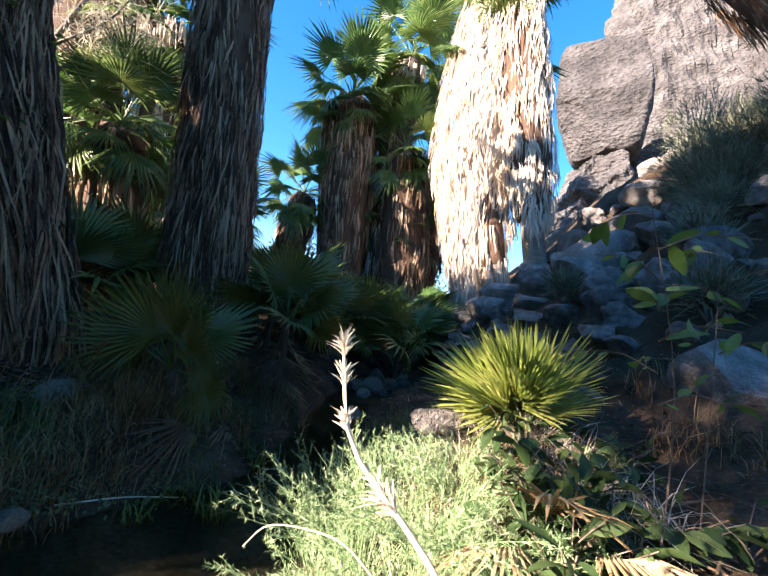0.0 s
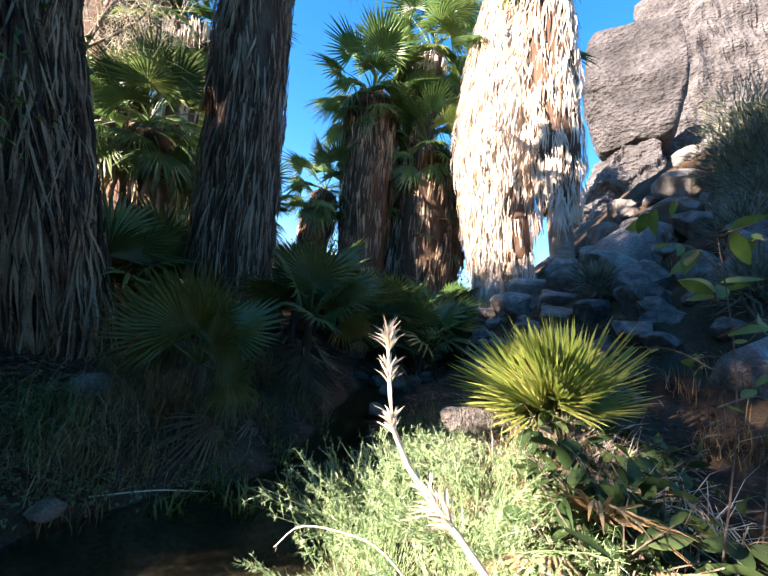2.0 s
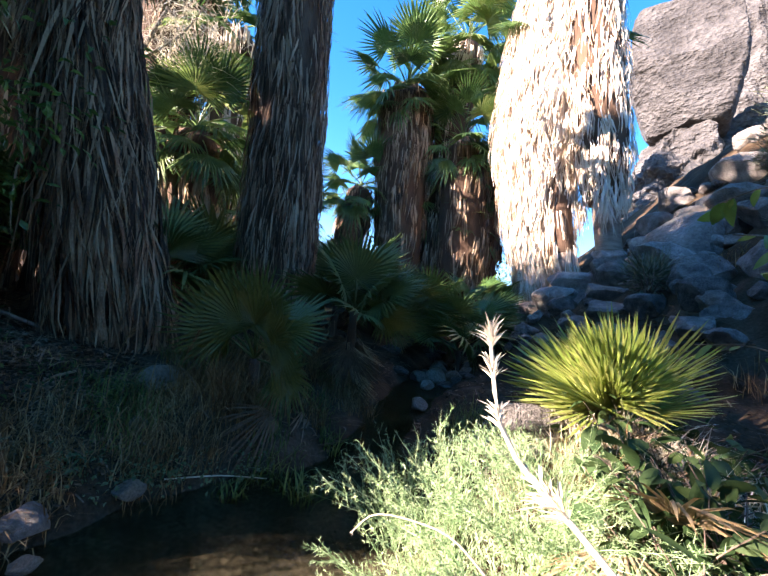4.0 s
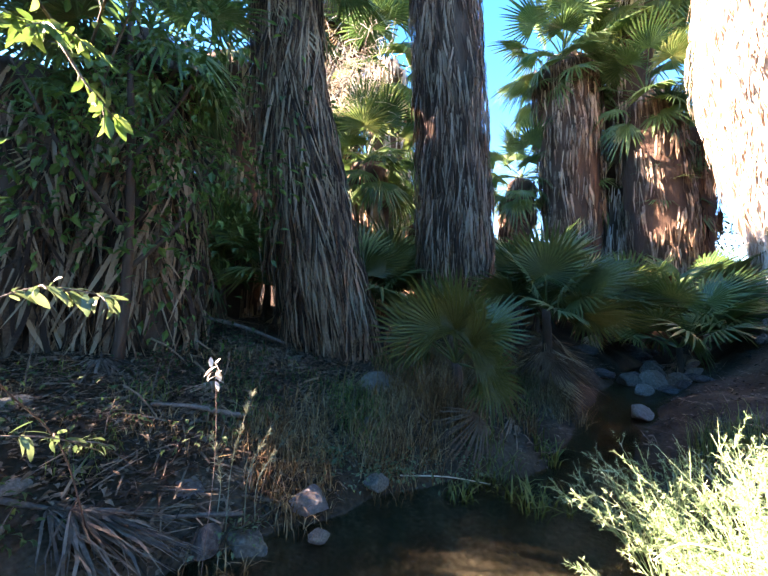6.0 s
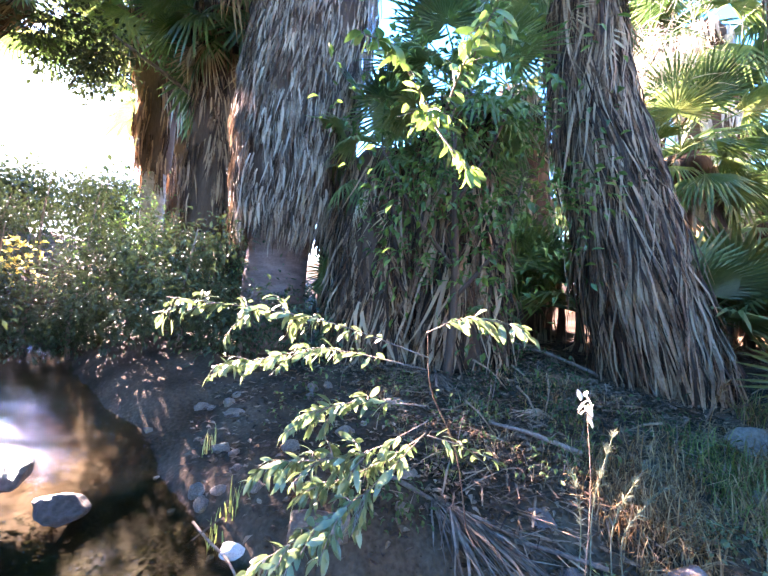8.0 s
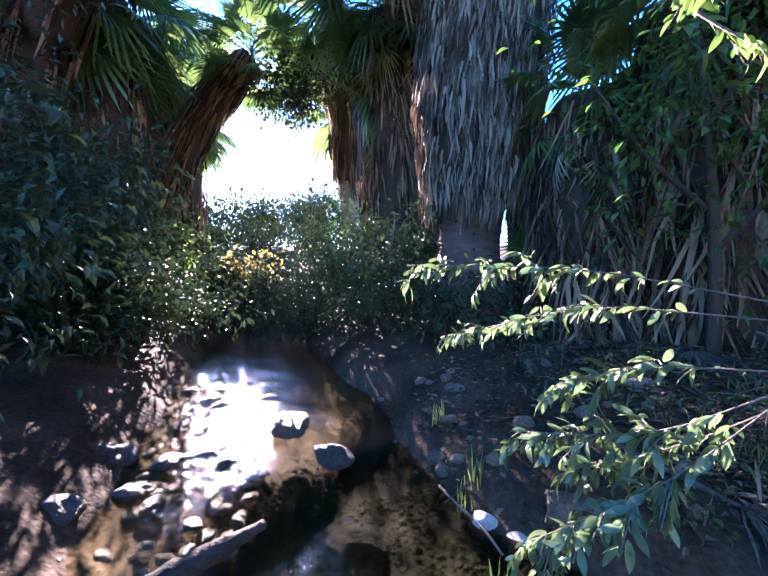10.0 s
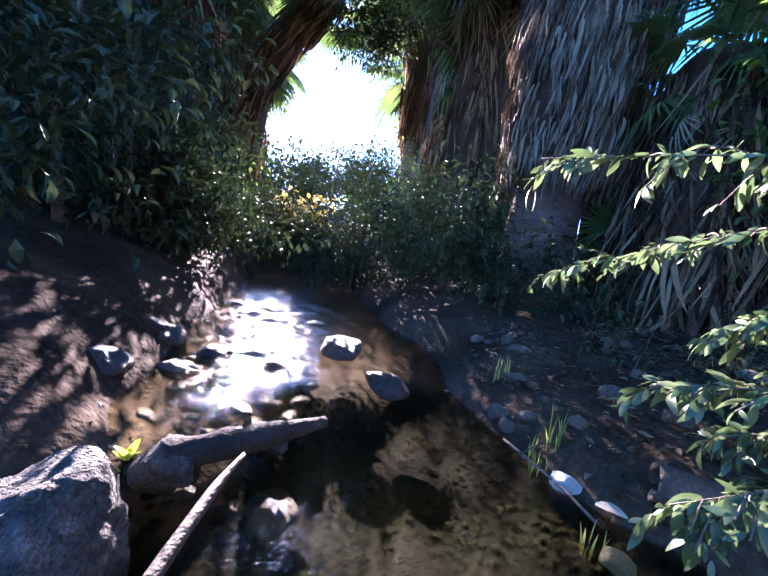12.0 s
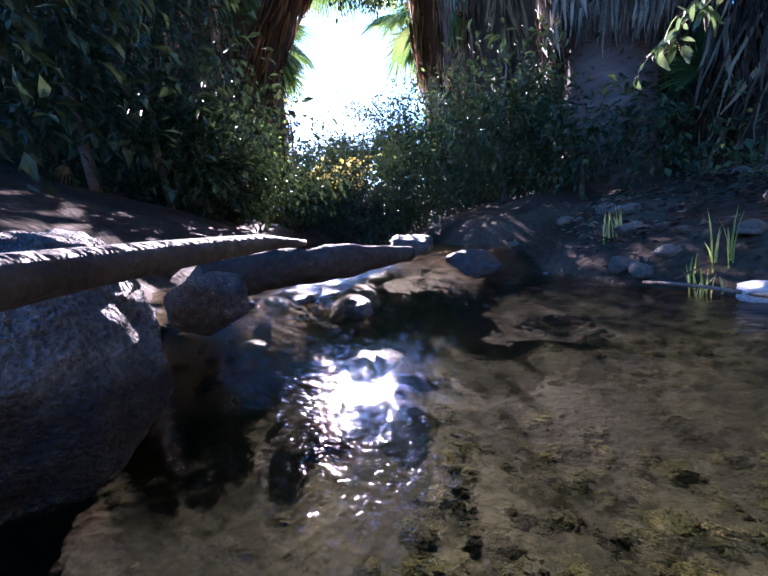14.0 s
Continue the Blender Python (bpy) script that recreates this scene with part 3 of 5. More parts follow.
# ---- rocks ----
def rock_mesh(name, mat, seed, size=(1, 1, 1), rough=0.18, cuts=7, sub=3, strata=0.0):
    """A boulder about 2 units across: a ball cut by planes, then roughened."""
    g = random.Random(seed)
    bm = bmesh.new()
    bmesh.ops.create_icosphere(bm, subdivisions=sub, radius=1.0)
    planes = [(unit((g.gauss(0, 1), g.gauss(0, 1), g.gauss(0, 0.8))), g.uniform(0.6, 0.88)) for _ in range(cuts)]
    off = Vector((seed * 3.7, seed * 1.3, seed * 2.1))
    for v in bm.verts:
        c = v.co.copy()
        for n, d in planes:
            e = c.dot(n) - d
            if e > 0:
                c -= n * (e * 0.97)
        k = noise.fractal(c * 1.4 + off, 1.0, 2.0, 4) * rough + noise.noise(c * 6 + off) * rough * 0.25
        c += v.co.normalized() * k
        if strata:
            c += Vector((v.co.x, v.co.y, 0)) * (strata * noise.noise((0, off.x, c.z * 7 + 1.5 * noise.noise(c * 0.8 + off))))
        v.co = Vector((c.x * size[0], c.y * size[1], c.z * size[2]))
    me = bpy.data.meshes.new(name)
    bm.to_mesh(me)
    bm.free()
    me.materials.append(mat)
    me.polygons.foreach_set("use_smooth", [(sub > 3 or rough < 0.082) and not strata] * len(me.polygons))
    return me


BOULDERS = [rock_mesh("boulder", M_ROCK, 40 + k, (1, 0.8, 0.72), 0.085, 15, 3) for k in range(5)]
STONES = [rock_mesh("stone", M_PALESTONE, 60 + k, (1, 0.72, 0.5), 0.10, 12, 4) for k in range(4)]
WET = [rock_mesh("wet_stone", M_WETROCK, 70 + k, (1, 0.8, 0.45), 0.16, 9, 3) for k in range(4)]


def rock(label, mesh, at, size, turn=0.0, tilt=0.0, name="boulder", group=""):
    ob = tagged(new(name, mesh), label, "rock", group)
    ob.matrix_basis = pose(*at, tilt, tilt * 0.6, turn) @ Matrix.Scale(size, 4)
    return ob


def canyon_wall(label, at, size, seed, turn=0, sub=5, cuts=9, rough=0.14, strata=0.05):
    ob = tagged(new("cliff", rock_mesh("cliff", M_CLIFF, seed, size, rough, cuts, sub, strata)), label, "cliff", kind="structure")
    ob.matrix_basis = pose(*at, 0, 0, turn)


def cliff_block(label, at, half, seed, turn=0, lean=(0.0, 0.0), taper=(0.9, 1.0, 0.7), tilt=0.35, rough=0.05, cells=30, chips=10):
    """A squared sandstone mass: half its size each way; taper: width at foot, middle and top; thin slanting beds stand proud."""
    g = random.Random(seed)
    off = Vector((seed * 2.7, seed * 1.9, seed * 3.1))
    cuts = [(unit((g.gauss(0, 1), g.gauss(0, 1), g.gauss(0, 0.6))), g.uniform(0.86, 1.06)) for _ in range(chips)]
    bm = bmesh.new()
    bmesh.ops.create_cube(bm, size=2.0)
    bmesh.ops.subdivide_edges(bm, edges=bm.edges[:], cuts=cells, use_grid_fill=True)
    beds = unit((tilt, 0.12, 1.0))
    for v in bm.verts:
        c = v.co.copy()
        c *= 1.0 / (abs(c.x) ** 9 + abs(c.y) ** 9 + abs(c.z) ** 9) ** (1 / 9)
        for n, d in cuts:
            e = c.dot(n) - d
            if e > 0:
                c -= n * (e * 0.95)
        h = c.z
        k = taper[1] + (taper[2] - taper[1]) * h if h > 0 else taper[1] + (taper[0] - taper[1]) * -h
        p = Vector((c.x * k * half[0] + lean[0] * h, c.y * k * half[1] + lean[1] * h, c.z * half[2]))
        along_bed = p.dot(beds) + 0.5 * noise.noise(p * 0.35 + off)
        out = Vector((c.x, c.y, 0.3 * c.z)).normalized()
        step = noise.noise((along_bed * 1.1, off.x, 0)) + 0.6 * noise.noise((along_bed * 3.7, off.y, 3))
        crack = max(0.0, 0.16 - abs(noise.noise(p * 0.45 + off))) * 3.0
        p += out * (half[0] * rough * (step + 1.4 * noise.fractal(p * 0.7 + off, 1.0, 2.0, 4) - crack))
        v.co = p
    me = bpy.data.meshes.new("cliff")
    bm.to_mesh(me)
    bm.free()
    me.materials.append(M_CLIFF)
    ob = tagged(new("cliff", me), label, "cliff", kind="structure")
    ob.matrix_basis = pose(*at, 0, 0, turn)


cliff_block("grey-pink squared sandstone block overhanging the canyon side", (12.4, 20.9, 16.9), (2.5, 2.3, 3.5), 3, -32, (-0.3, 0.0), (0.72, 1.0, 0.86), 0.3, 0.03, 34, 7)
cliff_block("sunlit broken sandstone ledges below the block", (12.6, 21.4, 9.0), (2.5, 2.3, 5.2), 8, -20, (0.2, 0), (1.5, 1.05, 0.7), 0.2, 0.16, 40, 16)
cliff_block("pale sandstone ledge beside the leaning block", (15.8, 20.6, 9.5), (2.4, 2.3, 6.0), 21, 15, (0.5, 0), (1.4, 1.0, 0.75), 0.25, 0.13, 36, 14)
cliff_block("tall grey-brown sandstone wall", (23.4, 27.6, 18.0), (6.2, 4.0, 18.5), 12, -34, (-0.3, 0), (1.3, 1.05, 0.9), 0.3, 0.06, 48, 18)
cliff_block("tall dark sandstone buttress behind the wall", (27.5, 23.5, 15.0), (5.0, 4.2, 16.0), 15, -50, (0.6, 0), (1.3, 1.05, 0.8), 0.3, 0.06, 36, 16)
cliff_block("shaded sandstone shoulder", (18.4, 15.6, 5.5), (4.4, 4.2, 7.0), 17, 40, (0.8, 0), (1.3, 1.0, 0.6), 0.2, 0.08, 36, 14)
canyon_wall("dark canyon wall beyond the creek bend", (-14.0, -19.0, 4.0), (8.0, 5.0, 9.0), 18, 30, cuts=9, rough=0.2)

random.seed(11)
for x, y, s, t in [(3.95, 6.5, 0.55, 30), (3.1, 6.3, 0.36, 80), (4.3, 8.3, 0.6, 10), (3.3, 9.4, 0.7, 120), (5.4, 7.7, 0.6, 200), (2.75, 10.4, 0.5, 60), (4.9, 6.5, 0.45, 140), (3.4, 5.4, 0.3, 15), (2.6, 7.4, 0.36, 220),
                   (5.1, 9.6, 0.55, 75), (3.4, 8.2, 0.5, 300), (2.1, 8.6, 0.3, 10), (4.2, 5.2, 0.36, 33), (5.6, 6.2, 0.6, 250), (6.2, 8.6, 0.6, 170), (2.9, 8.9, 0.42, 45), (3.7, 10.6, 0.5, 100), (6.0, 10.4, 0.6, 20)]:
    rock("angular grey boulder on the shaded canyon slope", BOULDERS[int(t) % 5], (x, y, ground_z(x, y) + s * 0.3), s, t, rnd(-15, 15), group="boulders on the slope")
for x, y, s, t in [(3.35, 5.55, 0.42, 40), (3.7, 8.5, 0.6, 15), (2.9, 9.6, 0.6, 65), (4.3, 9.9, 0.5, 130), (2.9, 7.0, 0.4, 280), (3.9, 7.2, 0.6, 190), (2.45, 5.9, 0.28, 110), (3.0, 4.7, 0.25, 215)]:
    rock("angular grey boulder on the shaded canyon slope", BOULDERS[int(t) % 5], (x, y, ground_z(x, y) + s * 0.35), s, t, rnd(-15, 15), group="boulders on the slope")
for k in range(150):
    x, y = rnd(1.6, 6.5), rnd(3.8, 11.5)
    s = rnd(0.07, 0.24)
    rock("broken grey rock lying on the slope", BOULDERS[k % 5], (x, y, ground_z(x, y) + s * 0.25), s, rnd(0, 360), rnd(-20, 20), "rock", "loose rocks on the slope")

for k in range(70):
    x, y = rnd(3.0, 8.0), rnd(3.4, 10.5)
    s = rnd(0.18, 0.55)
    rock("angular grey boulder on the shaded canyon slope", BOULDERS[k % 5], (x, y, ground_z(x, y) + s * 0.2), s, rnd(0, 360), rnd(-25, 25), group="boulders on the slope")

ROUND = [rock_mesh("boulder", M_ROCK, 140 + k, (1, 0.85, 0.78), 0.07, 8, 4) for k in range(3)]
PALE_ROUND = [rock_mesh("stone", M_PALESTONE, 150 + k, (1, 0.8, 0.7), 0.06, 7, 4) for k in range(3)]
for x, y, z, sz, t in [(5.1, 7.9, 3.3, 1.3, 30), (4.9, 6.2, 2.5, 0.95, 80), (3.9, 8.7, 2.5, 0.95, 140), (3.45, 5.2, 2.0, 0.36, 20), (6.6, 7.4, 4.6, 0.9, 250), (3.0, 9.6, 1.9, 0.55, 200)]:
    rock("large rounded grey boulder on the shaded slope", ROUND[int(t) % 3], (x, y, z), sz, t, 8, group="boulders on the slope")
for x, y, sz, t, m in [(0.0, 8.3, 0.2, 10, 0), (0.36, 8.5, 0.3, 70, 1), (0.8, 8.8, 0.24, 120, 2), (0.15, 7.7, 0.15, 200, 1), (1.15, 9.3, 0.3, 30, 0), (-0.02, 6.3, 0.17, 60, 2), (0.5, 9.6, 0.26, 300, 1), (1.4, 10.2, 0.3, 15, 2)]:
    rock("rounded grey stone across the shallow stream", PALE_ROUND[m], (x, y, creek_level(x, y) + 0.06), sz, t, 4, "creek_stone", "stones in the stream")
# stones along the far bank, then in the creek upstream
for at, s, t, m in [((-2.30, 1.97, 0.02), 0.15, 10, STONES[0]), ((-2.02, 2.24, 0.02), 0.08, 60, STONES[1]), ((-2.20, 2.36, 0.12), 0.15, 40, BOULDERS[2]), ((-2.78, 1.87, 0.20), 0.13, 20, BOULDERS[1]), ((-1.98, 2.85, 0.12), 0.12, 75, STONES[3]),
                    ((-2.6, 3.95, 0.55), 0.22, 30, PALE_ROUND[2]), ((-2.46, 1.80, 0.07), 0.12, 130, BOULDERS[4]), ((-2.35, 3.35, 0.36), 0.10, 80, STONES[2])]:
    rock("rounded grey stone at the water's edge", m, at, s, t, 5, "stone", "stones at the water's edge")
for k in range(26):
    x, y = rnd(-0.8, 1.6), rnd(8.0, 11.8)
    rock("rounded creek boulder in the shallow stream", WET[k % 4], (x, y, max(0.02, ground_z(x, y)) + 0.03), rnd(0.10, 0.34), rnd(0, 360), rnd(-8, 8), "creek_stone", "stones in the stream")

M_LICHEN = material("lichened_granite", [(0.05, 0.045, 0.04), (0.12, 0.11, 0.10), (0.22, 0.205, 0.185), (0.40, 0.375, 0.34)], 0.85, 5, 24, 1.0, bump_scale=0.10)
# granite with the shade under the log put into its colour, dark towards the foot
M_FOOTSHADE = M_LICHEN.copy()
M_FOOTSHADE.name = "lichened_granite_with_waterline"
fs = M_FOOTSHADE.node_tree
geo_w, sep_w, low_fac, shade = fs.nodes.new("ShaderNodeNewGeometry"), fs.nodes.new("ShaderNodeSeparateXYZ"), fs.nodes.new("ShaderNodeMapRange"), fs.nodes.new("ShaderNodeMix")
shade.data_type, shade.blend_type = "RGBA", "MULTIPLY"
low_fac.inputs[1].default_value, low_fac.inputs[2].default_value = 0.17, 0.12
shade.inputs[7].default_value = (0.22, 0.21, 0.18, 1)
fs.links.new(geo_w.outputs["Position"], sep_w.inputs[0])
fs.links.new(sep_w.outputs["Z"], low_fac.inputs[0])
fs.links.new(low_fac.outputs[0], shade.inputs[0])
base_w = fs.nodes["Principled BSDF"].inputs["Base Color"]
fs.links.new(base_w.links[0].from_socket, shade.inputs[6])
fs.links.new(shade.outputs[2], base_w)
# the near boulders in the creek
rock("large rough granite boulder with lichen in the creek", rock_mesh("boulder", M_FOOTSHADE, 91, (1.05, 0.92, 1.1), 0.12, 6, 6), (-2.09, -1.29, 0.13), 0.195, 20, 0)
rock("small rounded granite boulder beside the log", rock_mesh("boulder", M_FOOTSHADE, 93, (1, 0.9, 0.8), 0.12, 8, 5), (-2.39, -1.23, 0.20), 0.10, 60, 0)
rock("flat pale rock at the head of the riffle", WET[1], (-4.02, -1.16, 0.255), 0.2, 15, 4, "wet_stone")
rock("low grey rock at the far water's edge", WET[2], (-3.76, -0.79, 0.14), 0.17, 70, 4, "wet_stone")
rock("pale rounded stone on the muddy bank", STONES[1], (-3.96, 0.02, 0.05), 0.12, 30, 3, "stone")
rock("pale rounded stone on the muddy bank", STONES[0], (-4.2, 0.10, 0.07), 0.15, 80, 3, "stone")
rock("long dull stone lying on the muddy bank", STONES[3], (-4.30, 0.38, 0.10), 0.22, 140, 3, "stone")
rock("small mossy stone at the water's edge", rock_mesh("mossy_stone", material("moss", [(0.06, 0.055, 0.02), (0.16, 0.14, 0.05), (0.33, 0.30, 0.16)], 0.9, 12, 70, 0.8), 97, (1, 0.8, 0.6), 0.2, 4, 3), (-2.80, 0.20, 0.01), 0.065, 0, 0, "mossy_stone")
random.seed(21)
for k in range(46):
    x, y = rnd(-5.2, -2.5), rnd(-0.6, 1.5)
    if creek_gap(x, y) > -0.15:
        s = rnd(0.03, 0.10)
        rock("dull stone half sunk in the muddy bank", STONES[k % 4], (x, y, ground_z(x, y) + s * 0.15), s, rnd(0, 360), rnd(-10, 10), "stone", "stones on the muddy bank")
random.seed(23)
for k in range(290):
    u = rnd(0, 1)
    x, y = -2.75 - 2.6 * u + rnd(-0.3, 0.3), -1.35 - 0.9 * u + rnd(-0.5, 0.45)
    rock("wet glistening cobble in the riffle", WET[k % 4], (x, y, max(creek_level(x, y), ground_z(x, y)) + rnd(-0.06, -0.015)), rnd(0.02, 0.06) if k % 14 else rnd(0.10, 0.15), rnd(0, 360), rnd(-12, 12), "cobble", "cobbles in the riffle")


# ---- stems, leaves, grass ----
def tubes_mesh(name, mat, lines, n=6, steps=8):
    s = Sheet()
    for pts, r0, r1 in lines:
        q = curve_points(pts, steps)
        s.tube(q, [r0 + (r1 - r0) * k / steps for k in range(steps + 1)], n)
    return s.mesh(name, mat, True)


def stick(label, pts, r0, r1, mat=None, name="stick", category="stick", n=8, steps=10):
    return tagged(new(name, tubes_mesh(name, mat or M_TWIG, [(pts, r0, r1)], n, steps)), label, category)


# curved log that the camera sinks beside, and the dark one behind it
def rough_log(label, pts, radii, mat, knobs=0.12, name="log"):
    q = curve_points(pts, 28)
    s = Sheet()
    rr = [radii[i] + (radii[i + 1] - radii[i]) * f for i, f in ((min(int(k / 28 * (len(radii) - 1)), len(radii) - 2), k / 28 * (len(radii) - 1) - min(int(k / 28 * (len(radii) - 1)), len(radii) - 2)) for k in range(29))]
    s.tube(q, rr, 16)
    for k in range(29 * 16):
        c = q[k // 16]
        s.v[k] = c + (s.v[k] - c) * (1 + knobs * noise.fractal(s.v[k] * 14, 1.0, 2.0, 3))
    return tagged(new(name, s.mesh(name, mat, True)), label, "log")


M_DARKLOG = material("wet_black_wood", [(0.02, 0.018, 0.016), (0.04, 0.034, 0.029), (0.07, 0.062, 0.054)], 0.85, 6, 60, 0.6, spec=0.08)
rough_log("weathered grey log sloping out over the creek", [(-0.75, -0.52, 0.10), (-1.06, -0.65, 0.14), (-1.37, -0.767, 0.20), (-1.77, -0.88, 0.27), (-2.18, -0.962, 0.298), (-2.38, -0.99, 0.298)], [0.030, 0.026, 0.022, 0.017, 0.013, 0.006], M_LOG, 0.09)
rough_log("dark half-sunken log across the riffle", [(-2.36, -1.22, 0.235), (-2.48, -1.12, 0.245), (-2.62, -1.01, 0.25), (-2.80, -0.89, 0.25)], [0.045, 0.045, 0.042, 0.022], M_DARKLOG, 0.25)


def hollow_stump():
    ob = thing("log_chunk", "short grey hollow log end lying on the bank", "log", (-3.14, 0.50, ground_z(-3.14, 0.5) + 0.05))
    s = Sheet()
    outer, inner = [], []
    for k in range(7):
        for j in range(14):
            a = 2 * math.pi * j / 14
            r = 0.085 * (1 + 0.15 * noise.noise((math.cos(a) * 2, math.sin(a) * 2, k * 0.5))) * (1 + 0.12 * k / 6)
            s.v.append(Vector((k * 0.055 - 0.05, r * math.cos(a), r * math.sin(a) * 0.9)))
    for k in range(6):
        for j in range(14):
            a, b = k * 14 + j, k * 14 + (j + 1) % 14
            s.f.append((a, b, b + 14, a + 14))
    n0 = len(s.v)
    for j in range(14):
        s.v.append(s.v[j] * 0.72 + Vector((0.0, 0, 0)))
    for j in range(14):
        s.v.append(Vector((0.18, s.v[j].y * 0.6, s.v[j].z * 0.6)))
    for j in range(14):
        k = (j + 1) % 14
        s.f.append((j, n0 + j, n0 + k, k))
        s.f.append((n0 + j, n0 + 14 + j, n0 + 14 + k, n0 + k))
    s.f.append(tuple(n0 + 14 + j for j in range(14)))
    s.f.append(tuple(6 * 14 + j for j in range(14)))
    part("shell", s.mesh("shell", M_LOG, True), ob, "", pose(0, 0, 0, 0, 5, 75))


hollow_stump()
stick("thin brown root lying along the waterline", [(-3.62, -0.06, 0.03), (-3.40, 0.03, 0.04), (-3.20, 0.14, 0.03), (-3.0, 0.2, 0.03)], 0.008, 0.006)
stick("bare grey stick lying on the bank", [(-2.82, 1.52, 0.17), (-2.58, 1.76, 0.18), (-2.38, 1.98, 0.16)], 0.010, 0.014, M_LOG)
stick("dark dead branch lying on the bank", [(-3.42, 2.0, 0.60), (-3.2, 2.2, 0.58), (-2.95, 2.45, 0.50)], 0.012, 0.02)
stick("grey pole leaning across the litter", [(-3.5, 0.95, 0.38), (-3.25, 1.14, 0.33), (-3.02, 1.36, 0.24)], 0.02, 0.014, M_LOG)
stick("fallen dead branch beside the palm foot", [(-5.6, 3.8, 1.1), (-4.8, 3.95, 1.0), (-4.05, 4.1, 0.82)], 0.03, 0.02)
stick("pale twig in the shallows", [(-1.9, 3.1, 0.10), (-1.6, 3.35, 0.08), (-1.3, 3.55, 0.03)], 0.006, 0.004, M_STRAW)


def grass(label, at, count, height, spread, mat, lean=0.5, width=0.008, name="grass_clump", kind="", seed=None, wide=1.0):
    s = Sheet()
    for _ in range(count):
        a, r = rnd(0, 2 * math.pi), spread * math.sqrt(random.random())
        x, y = at[0] + r * math.cos(a) * wide, at[1] + r * math.sin(a)
        p = Vector((x, y, max(ground_z(x, y), -0.05) if at[2] is None else at[2]))
        t = rnd(0, 2 * math.pi)
        out = Vector((math.cos(t), math.sin(t), 0))
        h = height * rnd(0.45, 1.15)
        l = lean * rnd(0.2, 1.3)
        q = [p + Vector((0, 0, h * e)) + out * (h * l * e * e) - Vector((0, 0, h * l * 0.45 * e ** 3)) for e in (0, 0.35, 0.7, 1)]
        w = width * rnd(0.6, 1.5)
        s.strip(q, [w, w, w * 0.7, w * 0.08], Vector((-math.sin(t), math.cos(t), 0)).lerp(Vector((rnd(-1, 1), rnd(-1, 1), 0)), 0.4).normalized())
    ob = tagged(new(name, s.mesh(name, mat)), label, "grass", kind="stuff")
    return ob


random.seed(31)
for at, c, h in [((-0.92, 3.42), 34, 0.26), ((-0.78, 3.6), 30, 0.24), ((-1.12, 3.55), 30, 0.24), ((-1.5, 3.3), 34, 0.18), ((-0.95, 4.3), 40, 0.3), ((-1.35, 3.6), 30, 0.2)]:
    grass("bright green grass blades at the water's edge", (*at, None), c, h, 0.13, M_GRASS, 0.8, 0.012)
for at, c, h in [((-4.28, -0.02), 16, 0.20), ((-3.38, 0.08), 9, 0.17), ((-3.50, 0.16), 8, 0.2), ((-2.90, 0.17), 9, 0.12), ((-3.5, 0.08), 6, 0.13)]:
    grass("few upright green sedge sprouts in wet mud", (*at, None), c, h, 0.05, M_FAN_LIT, 0.25, 0.008, "sedge_sprout")
for k in range(95):
    x, y = rnd(-2.9, -0.7), rnd(2.3, 6.4)
    if 0.08 < creek_gap(x, y) < 1.9:
        grass("dry brownish grass tuft on the bank", (x, y, None), 130, rnd(0.18, 0.36), 0.24, M_DRY if k % 4 else M_GRASS, 0.9, 0.006, "grass_tuft")
for k in range(30):
    x, y = rnd(-4.6, -2.25), rnd(1.3, 3.9)
    grass("short mixed grass and weeds on the bank", (x, y, None), 60, rnd(0.08, 0.18), 0.2, M_GRASS if k % 3 == 0 else M_DRY, 0.9, 0.006, "grass_tuft")
grass("bright green rush tuft behind the feathery shrub", (0.35, 4.3, None), 260, 0.42, 0.25, M_GRASS, 0.5, 0.005, "rush_tuft")
for k in range(12):
    grass("dry straw grass under the feathery shrub", (rnd(0.2, 1.5), rnd(2.2, 3.9), None), 150, rnd(0.25, 0.45), 0.3, M_STRAW if k % 2 else M_DRY, 1.1, 0.005, "grass_tuft")
for k in range(8):
    grass("dry grass tuft on the shaded slope", (rnd(1.6, 4.2), rnd(2.6, 7.0), None), 90, rnd(0.2, 0.4), 0.3, M_DRY, 1.0, 0.006, "grass_tuft")


